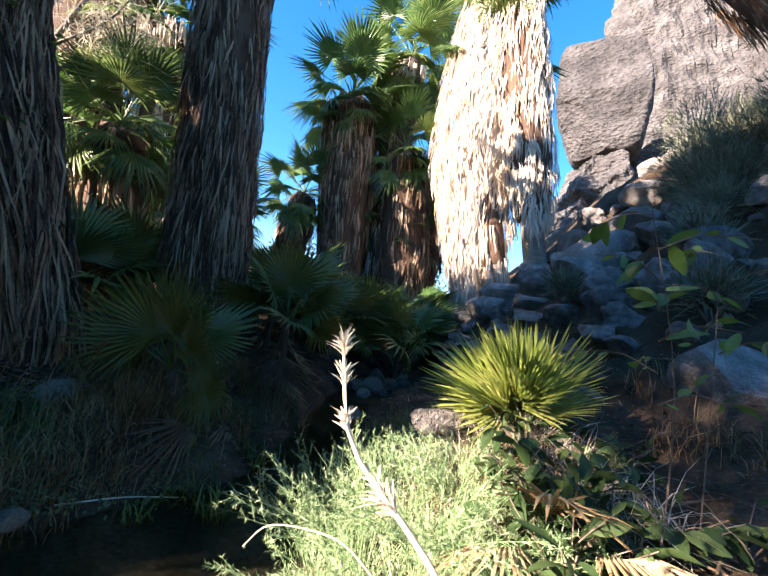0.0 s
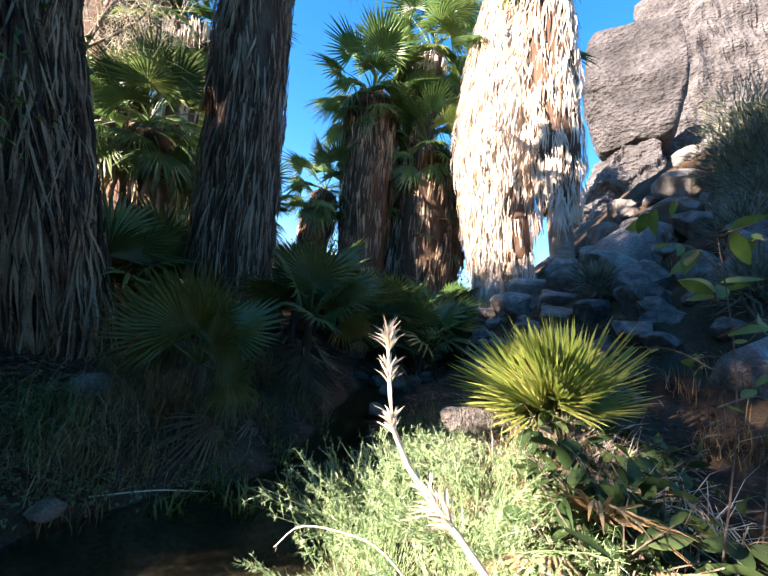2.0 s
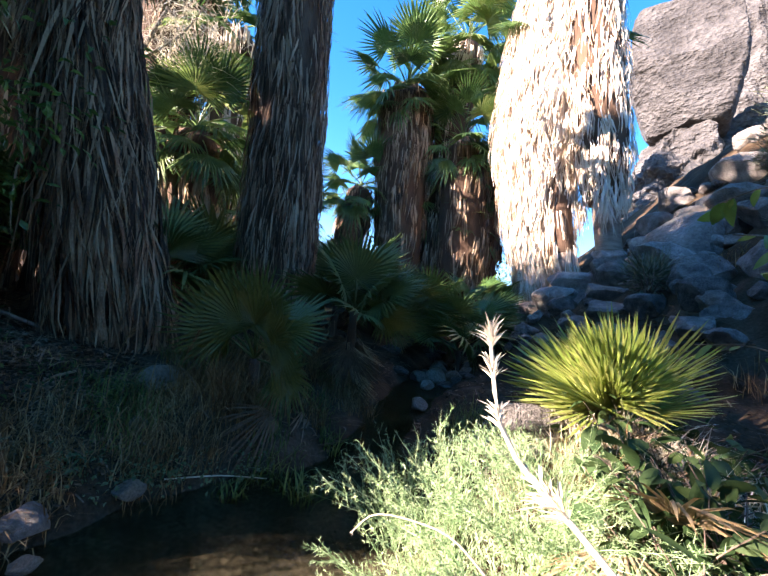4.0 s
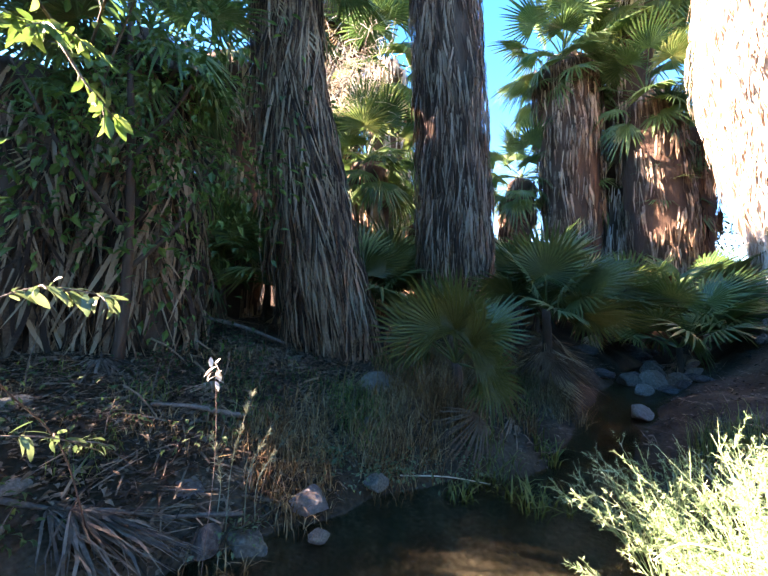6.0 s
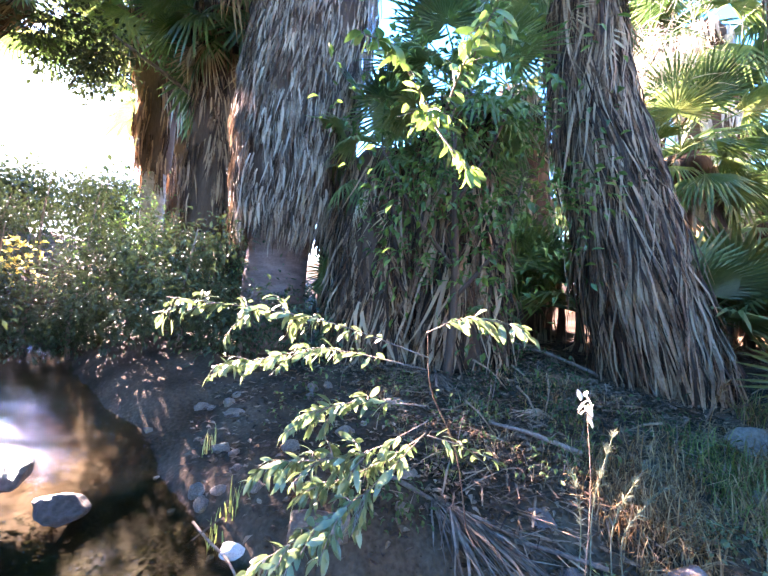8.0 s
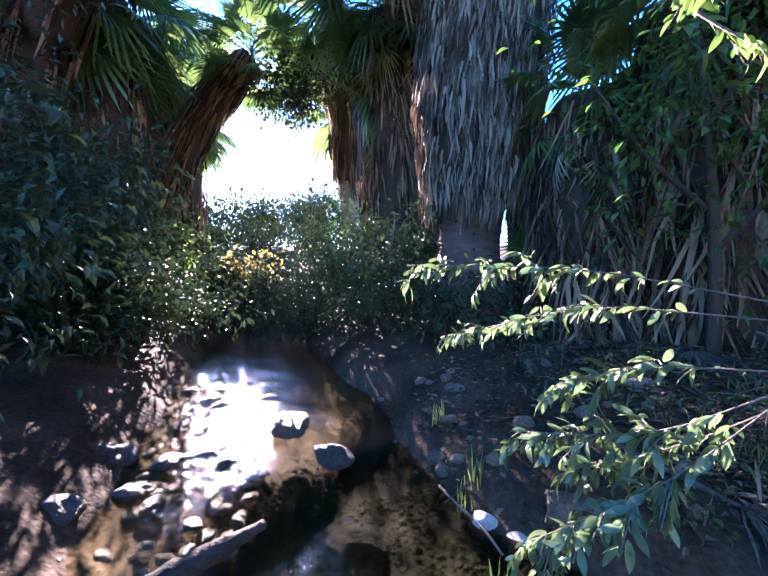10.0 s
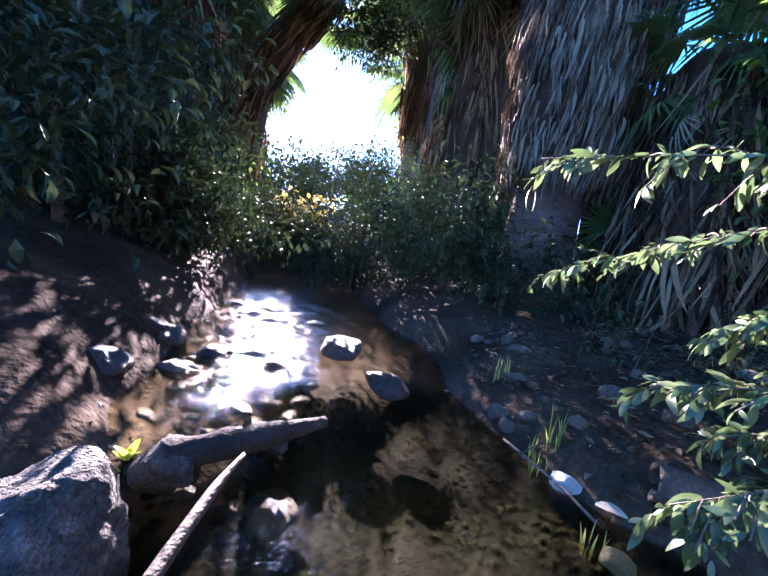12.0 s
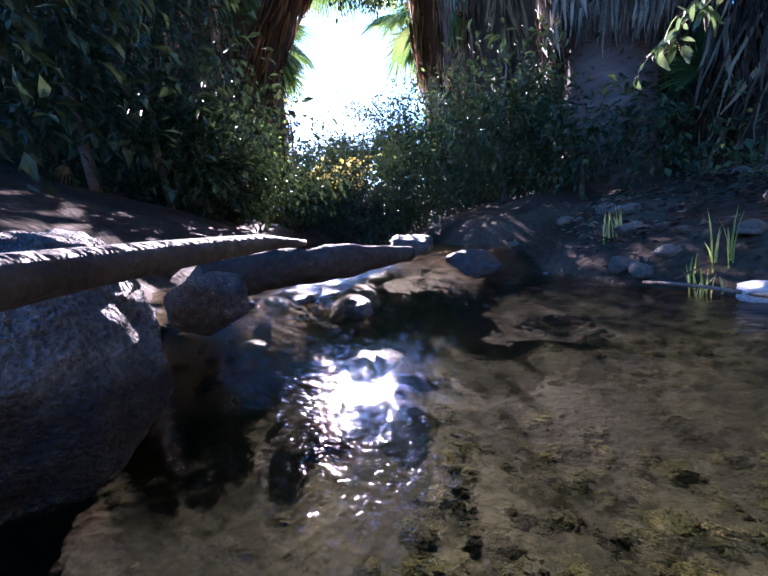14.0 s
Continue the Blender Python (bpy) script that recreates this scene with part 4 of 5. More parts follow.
def litter():
    s, t = Sheet(), Sheet()
    for n in range(34000):
        x, y = (rnd(-6.0, 3.2), rnd(-0.2, 9.0)) if n % 2 else (rnd(-5.6, -2.2), rnd(-0.2, 4.2))
        d = creek_gap(x, y)
        if d < 0.02 or (x > 0 and random.random() < 0.5) or (x < -2.4 and y < 1.3 and random.random() < 0.8):
            continue
        p = Vector((x, y, ground_z(x, y) + rnd(0.008, 0.035)))
        a = rnd(0, 6.28)
        way = Vector((math.cos(a), math.sin(a), rnd(-0.25, 0.25))).normalized()
        if random.random() < (0.96 if y < 1.6 and x < -2 else 0.74):
            s.leaf(p, way, Vector((rnd(-0.5, 0.5), rnd(-0.5, 0.5), 1)), rnd(0.03, 0.09), rnd(0.015, 0.04), rnd(0, 0.4), rnd(-0.2, 0.3))
        else:
            l, w = rnd(0.12, 0.5), rnd(0.004, 0.018)
            side = Vector((-way.y, way.x, rnd(-0.5, 0.5))).normalized()
            t.strip([p - way * l / 2, p + Vector((0, 0, rnd(0, 0.03))), p + way * l / 2 + Vector((0, 0, rnd(-0.01, 0.04)))], [w * 0.6, w, w * 0.3], side)
    tagged(new("leaf_litter", s.mesh("leaf_litter", M_LITTER)), "scattered dry fallen leaves on dark soil", "leaf litter", kind="stuff")
    tagged(new("frond_litter", t.mesh("frond_litter", M_LITTER)), "broken strips of dead palm frond on the bank", "leaf litter", kind="stuff")


litter()


def pebbles():
    s = Sheet()
    for k in range(9000):
        x, y = (rnd(-5.2, 0.4), rnd(-2.6, 7.5)) if k % 5 else (rnd(-3.8, -1.4), rnd(-1.6, 1.2))
        d = creek_gap(x, y)
        if d > 0.22 or (y < 1.2 and random.random() < 0.75):
            continue
        r = rnd(0.003, 0.010) * (2.0 if random.random() < 0.04 else 1)
        p = Vector((x, y, ground_z(x, y) + r * 0.1))
        i = len(s.v)
        a0, sx, sy = rnd(0, 6), rnd(0.85, 1.35), rnd(0.7, 1.05)
        for ring, zz in ((1.0, 0.0), (0.7, 0.2)):
            for k in range(6):
                a = a0 + k * 1.0472
                q = r * ring * rnd(0.85, 1.12)
                s.v.append(p + Vector((q * math.cos(a) * sx, q * math.sin(a) * sy, zz * r)))
        s.v.append(p + Vector((0, 0, r * 0.28)))
        s.f += [(i + k, i + (k + 1) % 6, i + 6 + (k + 1) % 6, i + 6 + k) for k in range(6)] + [(i + 6 + k, i + 6 + (k + 1) % 6, i + 12) for k in range(6)]
    tagged(new("pebbles", s.mesh("pebbles", M_PEBBLE, True)), "small brown pebbles and grit on the creek bed", "pebbles", kind="stuff")


pebbles()


# ---- low fan palms ----
def fan_bush(label, heart, foot, leaves, meshes, dead=10, dead_scale=0.8):
    """leaves: (azimuth, elevation, twist, scale) of each fan."""
    ob = thing("fan_palm_bush", label, "palm bush", foot, group="low fan palms")
    h = Vector(heart) - Vector(foot)
    part("stem", tubes_mesh("stem", M_CORE, [([(0, 0, -0.05), h * 0.5 + Vector((0.03, 0, 0)), h], 0.08, 0.05)], 10), ob)
    for k, (az, el, tw, sc) in enumerate(leaves):
        part("leaf", meshes[k % len(meshes)], ob, "", Matrix.Translation(h) @ Euler((radians(tw), radians(-el), radians(az))).to_matrix().to_4x4() @ Matrix.Scale(sc, 4))
    for k in range(dead):
        part("dead_leaf", FANS_BROWN[k % 2] if k % 3 else FANS_DEAD[k % 2], ob, "withered brown hanging leaf",
             Matrix.Translation(h * rnd(0.55, 0.95)) @ Euler((radians(rnd(-30, 30)), radians(rnd(52, 96)), radians(k * 137 + rnd(-20, 20)))).to_matrix().to_4x4() @ Matrix.Scale(dead_scale * rnd(0.7, 1.1), 4))
    return ob


random.seed(41)
fan_bush("low fan palm on the far bank with shade-dark green leaves", (-1.85, 4.22, 0.86), (-1.85, 4.22, 0.42),
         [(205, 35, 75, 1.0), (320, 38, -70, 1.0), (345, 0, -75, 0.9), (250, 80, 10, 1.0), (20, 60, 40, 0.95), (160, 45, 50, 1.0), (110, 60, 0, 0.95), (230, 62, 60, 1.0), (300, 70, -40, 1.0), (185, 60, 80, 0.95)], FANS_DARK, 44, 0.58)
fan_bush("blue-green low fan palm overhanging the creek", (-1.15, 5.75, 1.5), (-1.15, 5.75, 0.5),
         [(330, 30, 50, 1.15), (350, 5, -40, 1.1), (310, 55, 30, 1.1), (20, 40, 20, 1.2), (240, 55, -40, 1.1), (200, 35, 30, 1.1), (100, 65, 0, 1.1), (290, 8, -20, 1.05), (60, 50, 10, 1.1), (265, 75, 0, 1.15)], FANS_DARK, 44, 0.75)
for at in ((-1.85, 4.22), (-1.15, 5.75)):
    for k in range(9):
        grass("tall dry grass round the low palm's foot", (at[0] + random.gauss(0, 0.25), at[1] + random.gauss(0, 0.25), None), 110, rnd(0.35, 0.6), 0.2, M_DRY, 0.8, 0.006, "grass_tuft")
random.seed(43)
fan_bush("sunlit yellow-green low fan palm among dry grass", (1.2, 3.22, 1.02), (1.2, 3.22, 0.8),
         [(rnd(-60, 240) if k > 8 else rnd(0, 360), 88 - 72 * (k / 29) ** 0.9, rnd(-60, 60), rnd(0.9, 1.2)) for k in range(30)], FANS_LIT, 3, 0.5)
for k in range(10):
    a = rnd(0, 6.28)
    x, y = 0.90 + 0.3 * math.cos(a), 3.0 + 0.25 * math.sin(a)
    grass("dry straw grass round the sunlit palm", (x, y, None), 100, rnd(0.25, 0.42), 0.16, M_DRY if k % 3 == 0 else M_STRAW, 1.2, 0.005, "grass_tuft")
fan_bush("small straw-coloured young fan palm in shade", (1.0, 2.35, 0.55), (1.0, 2.35, 0.4),
         [(200, 40, 30, 0.6), (280, 50, 0, 0.65), (330, 40, -20, 0.6), (240, 70, 0, 0.6), (40, 60, 0, 0.6)], FANS_DEAD, 0)


M_FALLEN = material("grey_fallen_frond", [(0.03, 0.022, 0.015), (0.085, 0.064, 0.045), (0.19, 0.155, 0.115)], 0.7, 2, 30, 0.2, island=0.9)
def fallen_frond(label, at, turn, tilt, scale):
    """A withered fan: a bent stalk and limp blades lying in a tangle."""
    ob = thing("fallen_frond", label, "palm frond", at)
    ob.matrix_basis = pose(*at, tilt, 4, turn) @ Matrix.Scale(scale, 4)
    part("stalk", tubes_mesh("stalk", M_FALLEN, [([(-0.65, 0.05, 0.06), (-0.3, 0.03, 0.03), (0, 0, 0.05)], 0.018, 0.012)], 6), ob)
    s = Sheet()
    for _ in range(64):
        a = random.gauss(0, 0.5)
        l, w = rnd(0.35, 0.95), rnd(0.009, 0.022)
        q = [Vector((0, 0, 0.05))]
        for k in range(6):
            a += random.gauss(0, 0.12) - 0.05 * a
            z = 0.05 + 0.07 * math.sin(0.5 * k) * (1 - abs(a)) * rnd(0.6, 1.0) - 0.035 * k
            q.append(q[-1] + Vector((l / 6 * math.cos(a), l / 6 * math.sin(a), 0)))
            q[-1].z = z + rnd(-0.015, 0.015)
        s.strip(q, [w * f for f in (0.7, 1, 1.1, 1, 0.8, 0.5, 0.1)], [unit((-math.sin(a) + rnd(-0.2, 0.2), math.cos(a), rnd(-0.8, 0.8))) for _ in q])
    part("blade_tuft", s.mesh("blade_tuft", M_FALLEN), ob)["kind"] = "stuff"


random.seed(45)
fallen_frond("grey dead palm frond fallen at the waterline", (-2.95, 1.36, 0.24), 14, 0, 0.82)
fallen_frond("grey dead palm frond fallen at the waterline", (-3.05, 1.30, 0.24), 36, 0, 0.75)
fallen_frond("grey dead palm frond fallen in the litter", (-4.6, 2.2, 0.72), -20, 10, 0.9)
fallen_frond("brown palm frond fallen beside the low palm", (-2.6, 4.6, 0.75), -40, 10, 0.8)


random.seed(47)
for k in range(26):
    x, y = rnd(-3.0, -1.3), rnd(3.1, 5.6)
    if creek_gap(x, y) < 0.15:
        continue
    ob = tagged(new("dead_frond", FANS_BROWN[k % 2]), "withered brown palm frond lying on the bank", "palm frond", "fallen fronds")
    new("stalk", STALKS[ob.data.name]).parent = ob
    ob.matrix_basis = pose(x, y, ground_z(x, y) + rnd(0.08, 0.25), rnd(-40, 40), rnd(5, 35), rnd(0, 360)) @ Matrix.Scale(rnd(0.45, 0.8), 4)
for k in range(16):
    x, y = rnd(-5.6, -3.2), rnd(1.4, 5.0)
    ob = tagged(new("dead_frond", FANS_BROWN[k % 2]), "withered brown palm frond lying on the bank", "palm frond", "fallen fronds")
    new("stalk", STALKS[ob.data.name]).parent = ob
    ob.matrix_basis = pose(x, y, ground_z(x, y) + rnd(0.08, 0.25), rnd(-40, 40), rnd(5, 35), rnd(0, 360)) @ Matrix.Scale(rnd(0.45, 0.8), 4)


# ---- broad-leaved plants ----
# Dark copy of the leaf: backlit, shaded foliage is put into the colour.
M_LEAF_DARK = material("silhouette_dark_leaf", [(0.018, 0.036, 0.014), (0.036, 0.06, 0.022), (0.06, 0.09, 0.035)], 0.55, 2, 20, 0.08, island=0.9, through_light=0.12)
def leafy(label, category, name, stems, clumps, per, leaf_len, leaf_mat, wood=M_TWIG, wide=0.45, spread=0.3):
    """stems: (points, r0, r1); clumps: centres that carry leaves on short twigs."""
    ob = thing(name, label, category, stems[0][0][0])
    base = Vector(stems[0][0][0])
    moved = [([Vector(p) - base for p in pts], a, b) for pts, a, b in stems]
    part("limb", tubes_mesh("limb", wood, [moved[0]], 6), ob)
    for one in moved[1:]:
        part("limb", tubes_mesh("limb", wood, [one], 6), ob)
    s = Sheet()
    for c in clumps:
        c = Vector(c) - base
        for _ in range(per):
            o = Vector((random.gauss(0, 1), random.gauss(0, 1), random.gauss(0, 0.8))) * spread
            way = (unit(o) + Vector((rnd(-0.6, 0.6), rnd(-0.6, 0.6), rnd(-0.8, 0.2)))).normalized()
            l = leaf_len * rnd(0.6, 1.25)
            s.leaf(c + o, way, Vector((rnd(-0.6, 0.6), rnd(-0.6, 0.6), 1)), l, l * wide * rnd(0.8, 1.2), 0.15, rnd(0, 0.35))
    part("foliage", s.mesh("foliage", leaf_mat), ob)["kind"] = "stuff"
    return ob


random.seed(51)
cl = [(-4.45 + random.gauss(0, 0.4), 2.4 + random.gauss(0, 0.52), 3.0 + random.gauss(0, 0.8)) for _ in range(58)]
# Ash wood takes the dark core colour so that it reads as shaded.
leafy("broad-leaved ash tree with bright backlit leaves", "tree", "tree",
      [([(-4.55, 2.3, 0.6), (-4.5, 2.3, 1.6), (-4.45, 2.2, 2.8), (-4.5, 2.1, 4.2)], 0.06, 0.02), ([(-4.5, 2.3, 1.6), (-4.3, 2.7, 2.2), (-4.2, 2.9, 2.9)], 0.03, 0.01), ([(-4.5, 2.3, 1.9), (-4.6, 1.8, 2.5), (-4.7, 1.4, 3.2)], 0.03, 0.01),
       ([(-4.45, 2.2, 2.6), (-4.2, 2.5, 3.3), (-4.1, 2.7, 4.0)], 0.025, 0.008)], cl, 42, 0.11, M_LEAF, wood=M_CORE, spread=0.24)
leafy("yellow-leaved shrub glowing in the sun", "shrub", "shrub",
      [([(-10.5, -4.3, 0.9), (-10.4, -4.2, 1.6), (-10.3, -4.1, 2.6)], 0.03, 0.008), ([(-10.5, -4.3, 1.0), (-10.4, -4.6, 1.8), (-10.3, -4.7, 2.4)], 0.02, 0.006)],
      [(-10.4 + random.gauss(0, 0.15), -4.3 + random.gauss(0, 0.42), 1.85 + random.gauss(0, 0.25)) for _ in range(26)], 14, 0.13, M_LEAF_YELLOW, wide=0.7, spread=0.13)
for at, n, h in [((-8.6, -5.6), 16, 1.2), ((-11.0, -2.0), 14, 1.4), ((-9.6, 0.6), 12, 1.2)]:
    z = ground_z(*at)
    leafy("dark shaded shrub on the far bank", "shrub", "shrub", [([(at[0], at[1], z - 0.05), (at[0] + 0.1, at[1], z + h * 0.5), (at[0], at[1] + 0.1, z + h)], 0.04, 0.01)],
          [(at[0] + random.gauss(0, 0.6), at[1] + random.gauss(0, 0.6), z + h * 0.7 + random.gauss(0, h * 0.35)) for _ in range(n * 2)], 34, 0.10, M_LEAF, spread=0.28)
# Thickets added as sun blockers: heights shade the banks, spare the riffle.
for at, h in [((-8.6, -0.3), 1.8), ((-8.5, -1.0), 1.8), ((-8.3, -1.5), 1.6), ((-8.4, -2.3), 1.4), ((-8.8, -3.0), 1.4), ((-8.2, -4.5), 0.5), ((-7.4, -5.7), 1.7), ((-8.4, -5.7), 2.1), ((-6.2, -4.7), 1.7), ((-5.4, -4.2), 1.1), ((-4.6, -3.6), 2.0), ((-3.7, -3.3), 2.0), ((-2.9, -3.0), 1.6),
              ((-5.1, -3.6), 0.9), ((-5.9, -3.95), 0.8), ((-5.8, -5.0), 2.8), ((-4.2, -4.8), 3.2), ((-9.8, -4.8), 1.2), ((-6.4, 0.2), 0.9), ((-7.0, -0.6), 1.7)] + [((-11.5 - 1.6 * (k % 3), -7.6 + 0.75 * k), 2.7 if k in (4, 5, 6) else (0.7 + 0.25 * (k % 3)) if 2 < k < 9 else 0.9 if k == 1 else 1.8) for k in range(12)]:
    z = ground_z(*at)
    leafy("dense dark thicket placed along the creek to shade its banks", "shrub", "thicket", [([(at[0], at[1], z - 0.05), (at[0] + 0.1, at[1], z + h * 0.5), (at[0], at[1] + 0.1, z + h)], 0.04, 0.01)],
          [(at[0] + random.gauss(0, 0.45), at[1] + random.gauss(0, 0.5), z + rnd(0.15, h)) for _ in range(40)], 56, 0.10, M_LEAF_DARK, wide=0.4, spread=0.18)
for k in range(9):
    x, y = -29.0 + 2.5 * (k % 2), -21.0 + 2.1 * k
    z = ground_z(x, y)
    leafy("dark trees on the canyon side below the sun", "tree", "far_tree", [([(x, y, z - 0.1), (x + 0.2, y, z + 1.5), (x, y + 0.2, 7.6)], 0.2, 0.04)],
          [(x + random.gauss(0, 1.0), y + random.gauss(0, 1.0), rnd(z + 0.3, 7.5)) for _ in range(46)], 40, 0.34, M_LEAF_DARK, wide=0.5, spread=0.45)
# Added sun blocker: the bough's leaves keep sunlight off the path-side weeds.
leafy("tree with a leafy bough added beside the sunny gap to shade the weeds", "tree", "tree", [([(-11.0, 0.6, 0.8), (-11.0, 0.5, 3.0), (-10.7, -0.6, 5.6), (-10.1, -2.7, 6.7)], 0.12, 0.03), ([(-10.3, -2.3, 6.5), (-10.1, -3.0, 6.2), (-10.0, -3.25, 5.4)], 0.03, 0.01)],
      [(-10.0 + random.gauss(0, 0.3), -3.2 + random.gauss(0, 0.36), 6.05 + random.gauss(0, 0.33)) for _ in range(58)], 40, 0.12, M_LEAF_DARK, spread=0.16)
# Canopy added out of view to keep sky light off the weeds and slope.
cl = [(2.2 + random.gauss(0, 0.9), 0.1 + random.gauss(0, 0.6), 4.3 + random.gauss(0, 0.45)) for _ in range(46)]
leafy("unseen broad-leaved tree added to shade the path beside the slope", "tree", "tree", [([(2.9, -1.3, 1.0), (2.8, -1.1, 2.4), (2.4, -0.4, 3.8), (2.1, 0.2, 4.6)], 0.09, 0.03), ([(2.7, -0.9, 2.9), (3.1, -0.1, 3.8), (3.3, 0.5, 4.4)], 0.04, 0.01)], cl, 48, 0.13, M_LEAF_DARK, spread=0.28)
# pale shrub growing on the cliff side
for x, y, r, n in [(6.3, 7.3, 0.9, 30), (6.2, 6.7, 0.8, 26), (5.9, 6.8, 0.6, 18), (4.6, 5.4, 0.45, 12), (5.3, 5.9, 0.5, 14), (6.6, 6.6, 0.8, 18), (3.9, 4.5, 0.4, 9), (3.3, 6.6, 0.35, 8), (5.8, 5.0, 0.5, 12), (6.9, 7.4, 0.9, 26), (6.7, 5.9, 0.8, 22), (7.4, 6.4, 0.9, 24), (7.2, 8.2, 1.0, 26), (6.0, 6.2, 0.6, 18)]:
    ob = thing("desert_shrub", "wispy grey-green desert shrub on the slope", "shrub", (x, y, ground_z(x, y) - 0.05))
    s = Sheet()
    for _ in range(n * 70):
        u = unit((random.gauss(0, 1), random.gauss(0, 1), random.gauss(0.5, 0.8))) * r * rnd(0.2, 1.0)
        p = Vector((0, 0, 0.35)) + u
        w = (u.normalized() + Vector((0, 0, 0.4)) + unit((rnd(-1, 1), rnd(-1, 1), rnd(-1, 1))) * 0.5).normalized()
        s.strip([p, p + w * rnd(0.08, 0.3)], [0.022, 0.006], unit((rnd(-1, 1), rnd(-1, 1), rnd(-1, 1))))
    for _ in range(9):
        a, t = rnd(0, 6.28), rnd(0.3, 0.9)
        part("twig", tubes_mesh("twig", M_TWIG, [([(0, 0, 0), Vector((0.4 * r * math.cos(a), 0.4 * r * math.sin(a), 0.3)), Vector((r * t * math.cos(a), r * t * math.sin(a), 0.35 + r * (1.1 - t)))], 0.02, 0.005)], 5), ob)
    part("foliage", s.mesh("foliage", M_SHRUB), ob)["kind"] = "stuff"


M_WEED = material("weed_leaf", [(0.022, 0.05, 0.016), (0.042, 0.082, 0.028), (0.075, 0.12, 0.042)], 0.6, 2, 20, 0.08, item=0.8, through_light=0.3, spec=0.2)
# leaf shapes shared by the near plants
def leaf_mesh(name, mat, length, width, droop, fold=0.18):
    s = Sheet()
    n = 7
    for k in range(n):
        e = k / (n - 1)
        w = width * (math.sin(math.pi * min(1.0, e * 0.92 + 0.06)) ** 0.8) / 2
        z = -droop * length * e * e
        s.v += [Vector((length * e, -w, z + fold * w)), Vector((length * e, 0, z)), Vector((length * e, w, z + fold * w))]
    for k in range(n - 1):
        a = 3 * k
        s.f += [(a, a + 1, a + 4, a + 3), (a + 1, a + 2, a + 5, a + 4)]
    return s.mesh(name, mat, True)


LEAVES = [leaf_mesh("leaf", M_LEAF_PALE, 0.115, 0.042, d) for d in (0.1, 0.3, 0.5)]
LEAVES_DARK = [leaf_mesh("leaf", M_WEED, 0.13, 0.06, d) for d in (0.1, 0.3, 0.5)]
LEAVES_BROAD = [leaf_mesh("leaf", M_LEAF, 0.13, 0.055, d) for d in (0.1, 0.3, 0.5)]


def leafy_branch(ob, base, pts, r0, spacing, size, meshes, side=1.0, twigs=True):
    """Stem with leaves set in turn along its outer part."""
    q = [Vector(p) - base for p in pts]
    part("branch", tubes_mesh("branch", M_TWIG, [(q, r0, 0.0025)], 6), ob)
    c = curve_points(q, 40)
    length = sum((b - a).length for a, b in zip(c, c[1:]))
    n = int(length / spacing)
    for k in range(n):
        e = min(1.0, max(0.1, 0.15 + 0.85 * (k - k % 5 + 2 + random.gauss(0, 1.6)) / n))
        i = min(int(e * 40), 39)
        p, d = c[i], (c[i + 1] - c[i]).normalized()
        s = (d.cross(Vector((0, 0, 1))).normalized() * (1 if random.random() < 0.5 else -1) + Vector((0, 0, rnd(-0.9, 0.7)))).normalized()
        way = (d * rnd(0.3, 0.9) + s * rnd(0.2, 1.0) + Vector((rnd(-0.3, 0.3), rnd(-0.3, 0.3), rnd(-0.8, 0.3)))).normalized()
        m = way.to_track_quat("X", "Z").to_matrix().to_4x4()
        part("leaf", meshes[k % 3], ob, "", Matrix.Translation(p + s * 0.01) @ m @ Euler((radians(rnd(-70, 70)), 0, 0)).to_matrix().to_4x4() @ Matrix.Scale(size * rnd(0.35, 1.3), 4))
        if twigs and k % 5 == 2 and e > 0.3:
            w = (d * 0.6 + s * 0.8 + Vector((0, 0, rnd(-0.5, 0.2)))).normalized()
            l = rnd(0.08, 0.2)
            leafy_branch(ob, Vector((0, 0, 0)), [p, p + w * l * 0.5, p + w * l + Vector((0, 0, -0.02))], 0.003, spacing, size, meshes, 1.0, False)


random.seed(61)
b = Vector((-2.75, 1.35, 0.35))
sap = thing("sapling", "leafy sapling arching over the creek with sunlit leaves", "sapling", b)
# Stem shade is put into its colour with the dark core material.
part("stem", tubes_mesh("stem", M_CORE, [([(0, 0, -0.1), (0.15, -0.2, 0.4), (0.36, -0.48, 0.75), (0.46, -0.57, 1.0)], 0.004, 0.002)], 8, 16), sap)
for pts, sp in [([(-2.30, 0.80, 1.25), (-2.6, 0.45, 1.36), (-2.85, 0.10, 1.40), (-3.08, -0.25, 1.42)], 0.022), ([(-2.32, 0.80, 1.20), (-2.75, 0.50, 1.22), (-3.2, 0.20, 1.10), (-3.72, -0.02, 0.98)], 0.022),
                ([(-2.34, 0.82, 1.05), (-2.55, 0.62, 1.02), (-2.8, 0.5, 0.92), (-2.95, 0.42, 0.84)], 0.016), ([(-2.36, 0.84, 0.98), (-2.55, 0.66, 0.80), (-2.75, 0.45, 0.70), (-3.0, 0.30, 0.62)], 0.014),
                ([(-2.40, 0.86, 0.92), (-2.52, 0.68, 0.66), (-2.58, 0.44, 0.48), (-2.62, 0.20, 0.34)], 0.013), ([(-2.42, 0.86, 0.90), (-2.62, 0.80, 0.74), (-2.82, 0.62, 0.56), (-2.98, 0.50, 0.50)], 0.014),
                ([(-2.30, 0.78, 1.35), (-2.20, 0.90, 1.42), (-2.05, 1.05, 1.40)], 0.02), ([(-2.42, 0.88, 0.9), (-2.4, 1.05, 0.85), (-2.5, 1.25, 0.72)], 0.03)]:
    leafy_branch(sap, b, pts, 0.003, sp * 0.85, 0.6, LEAVES)
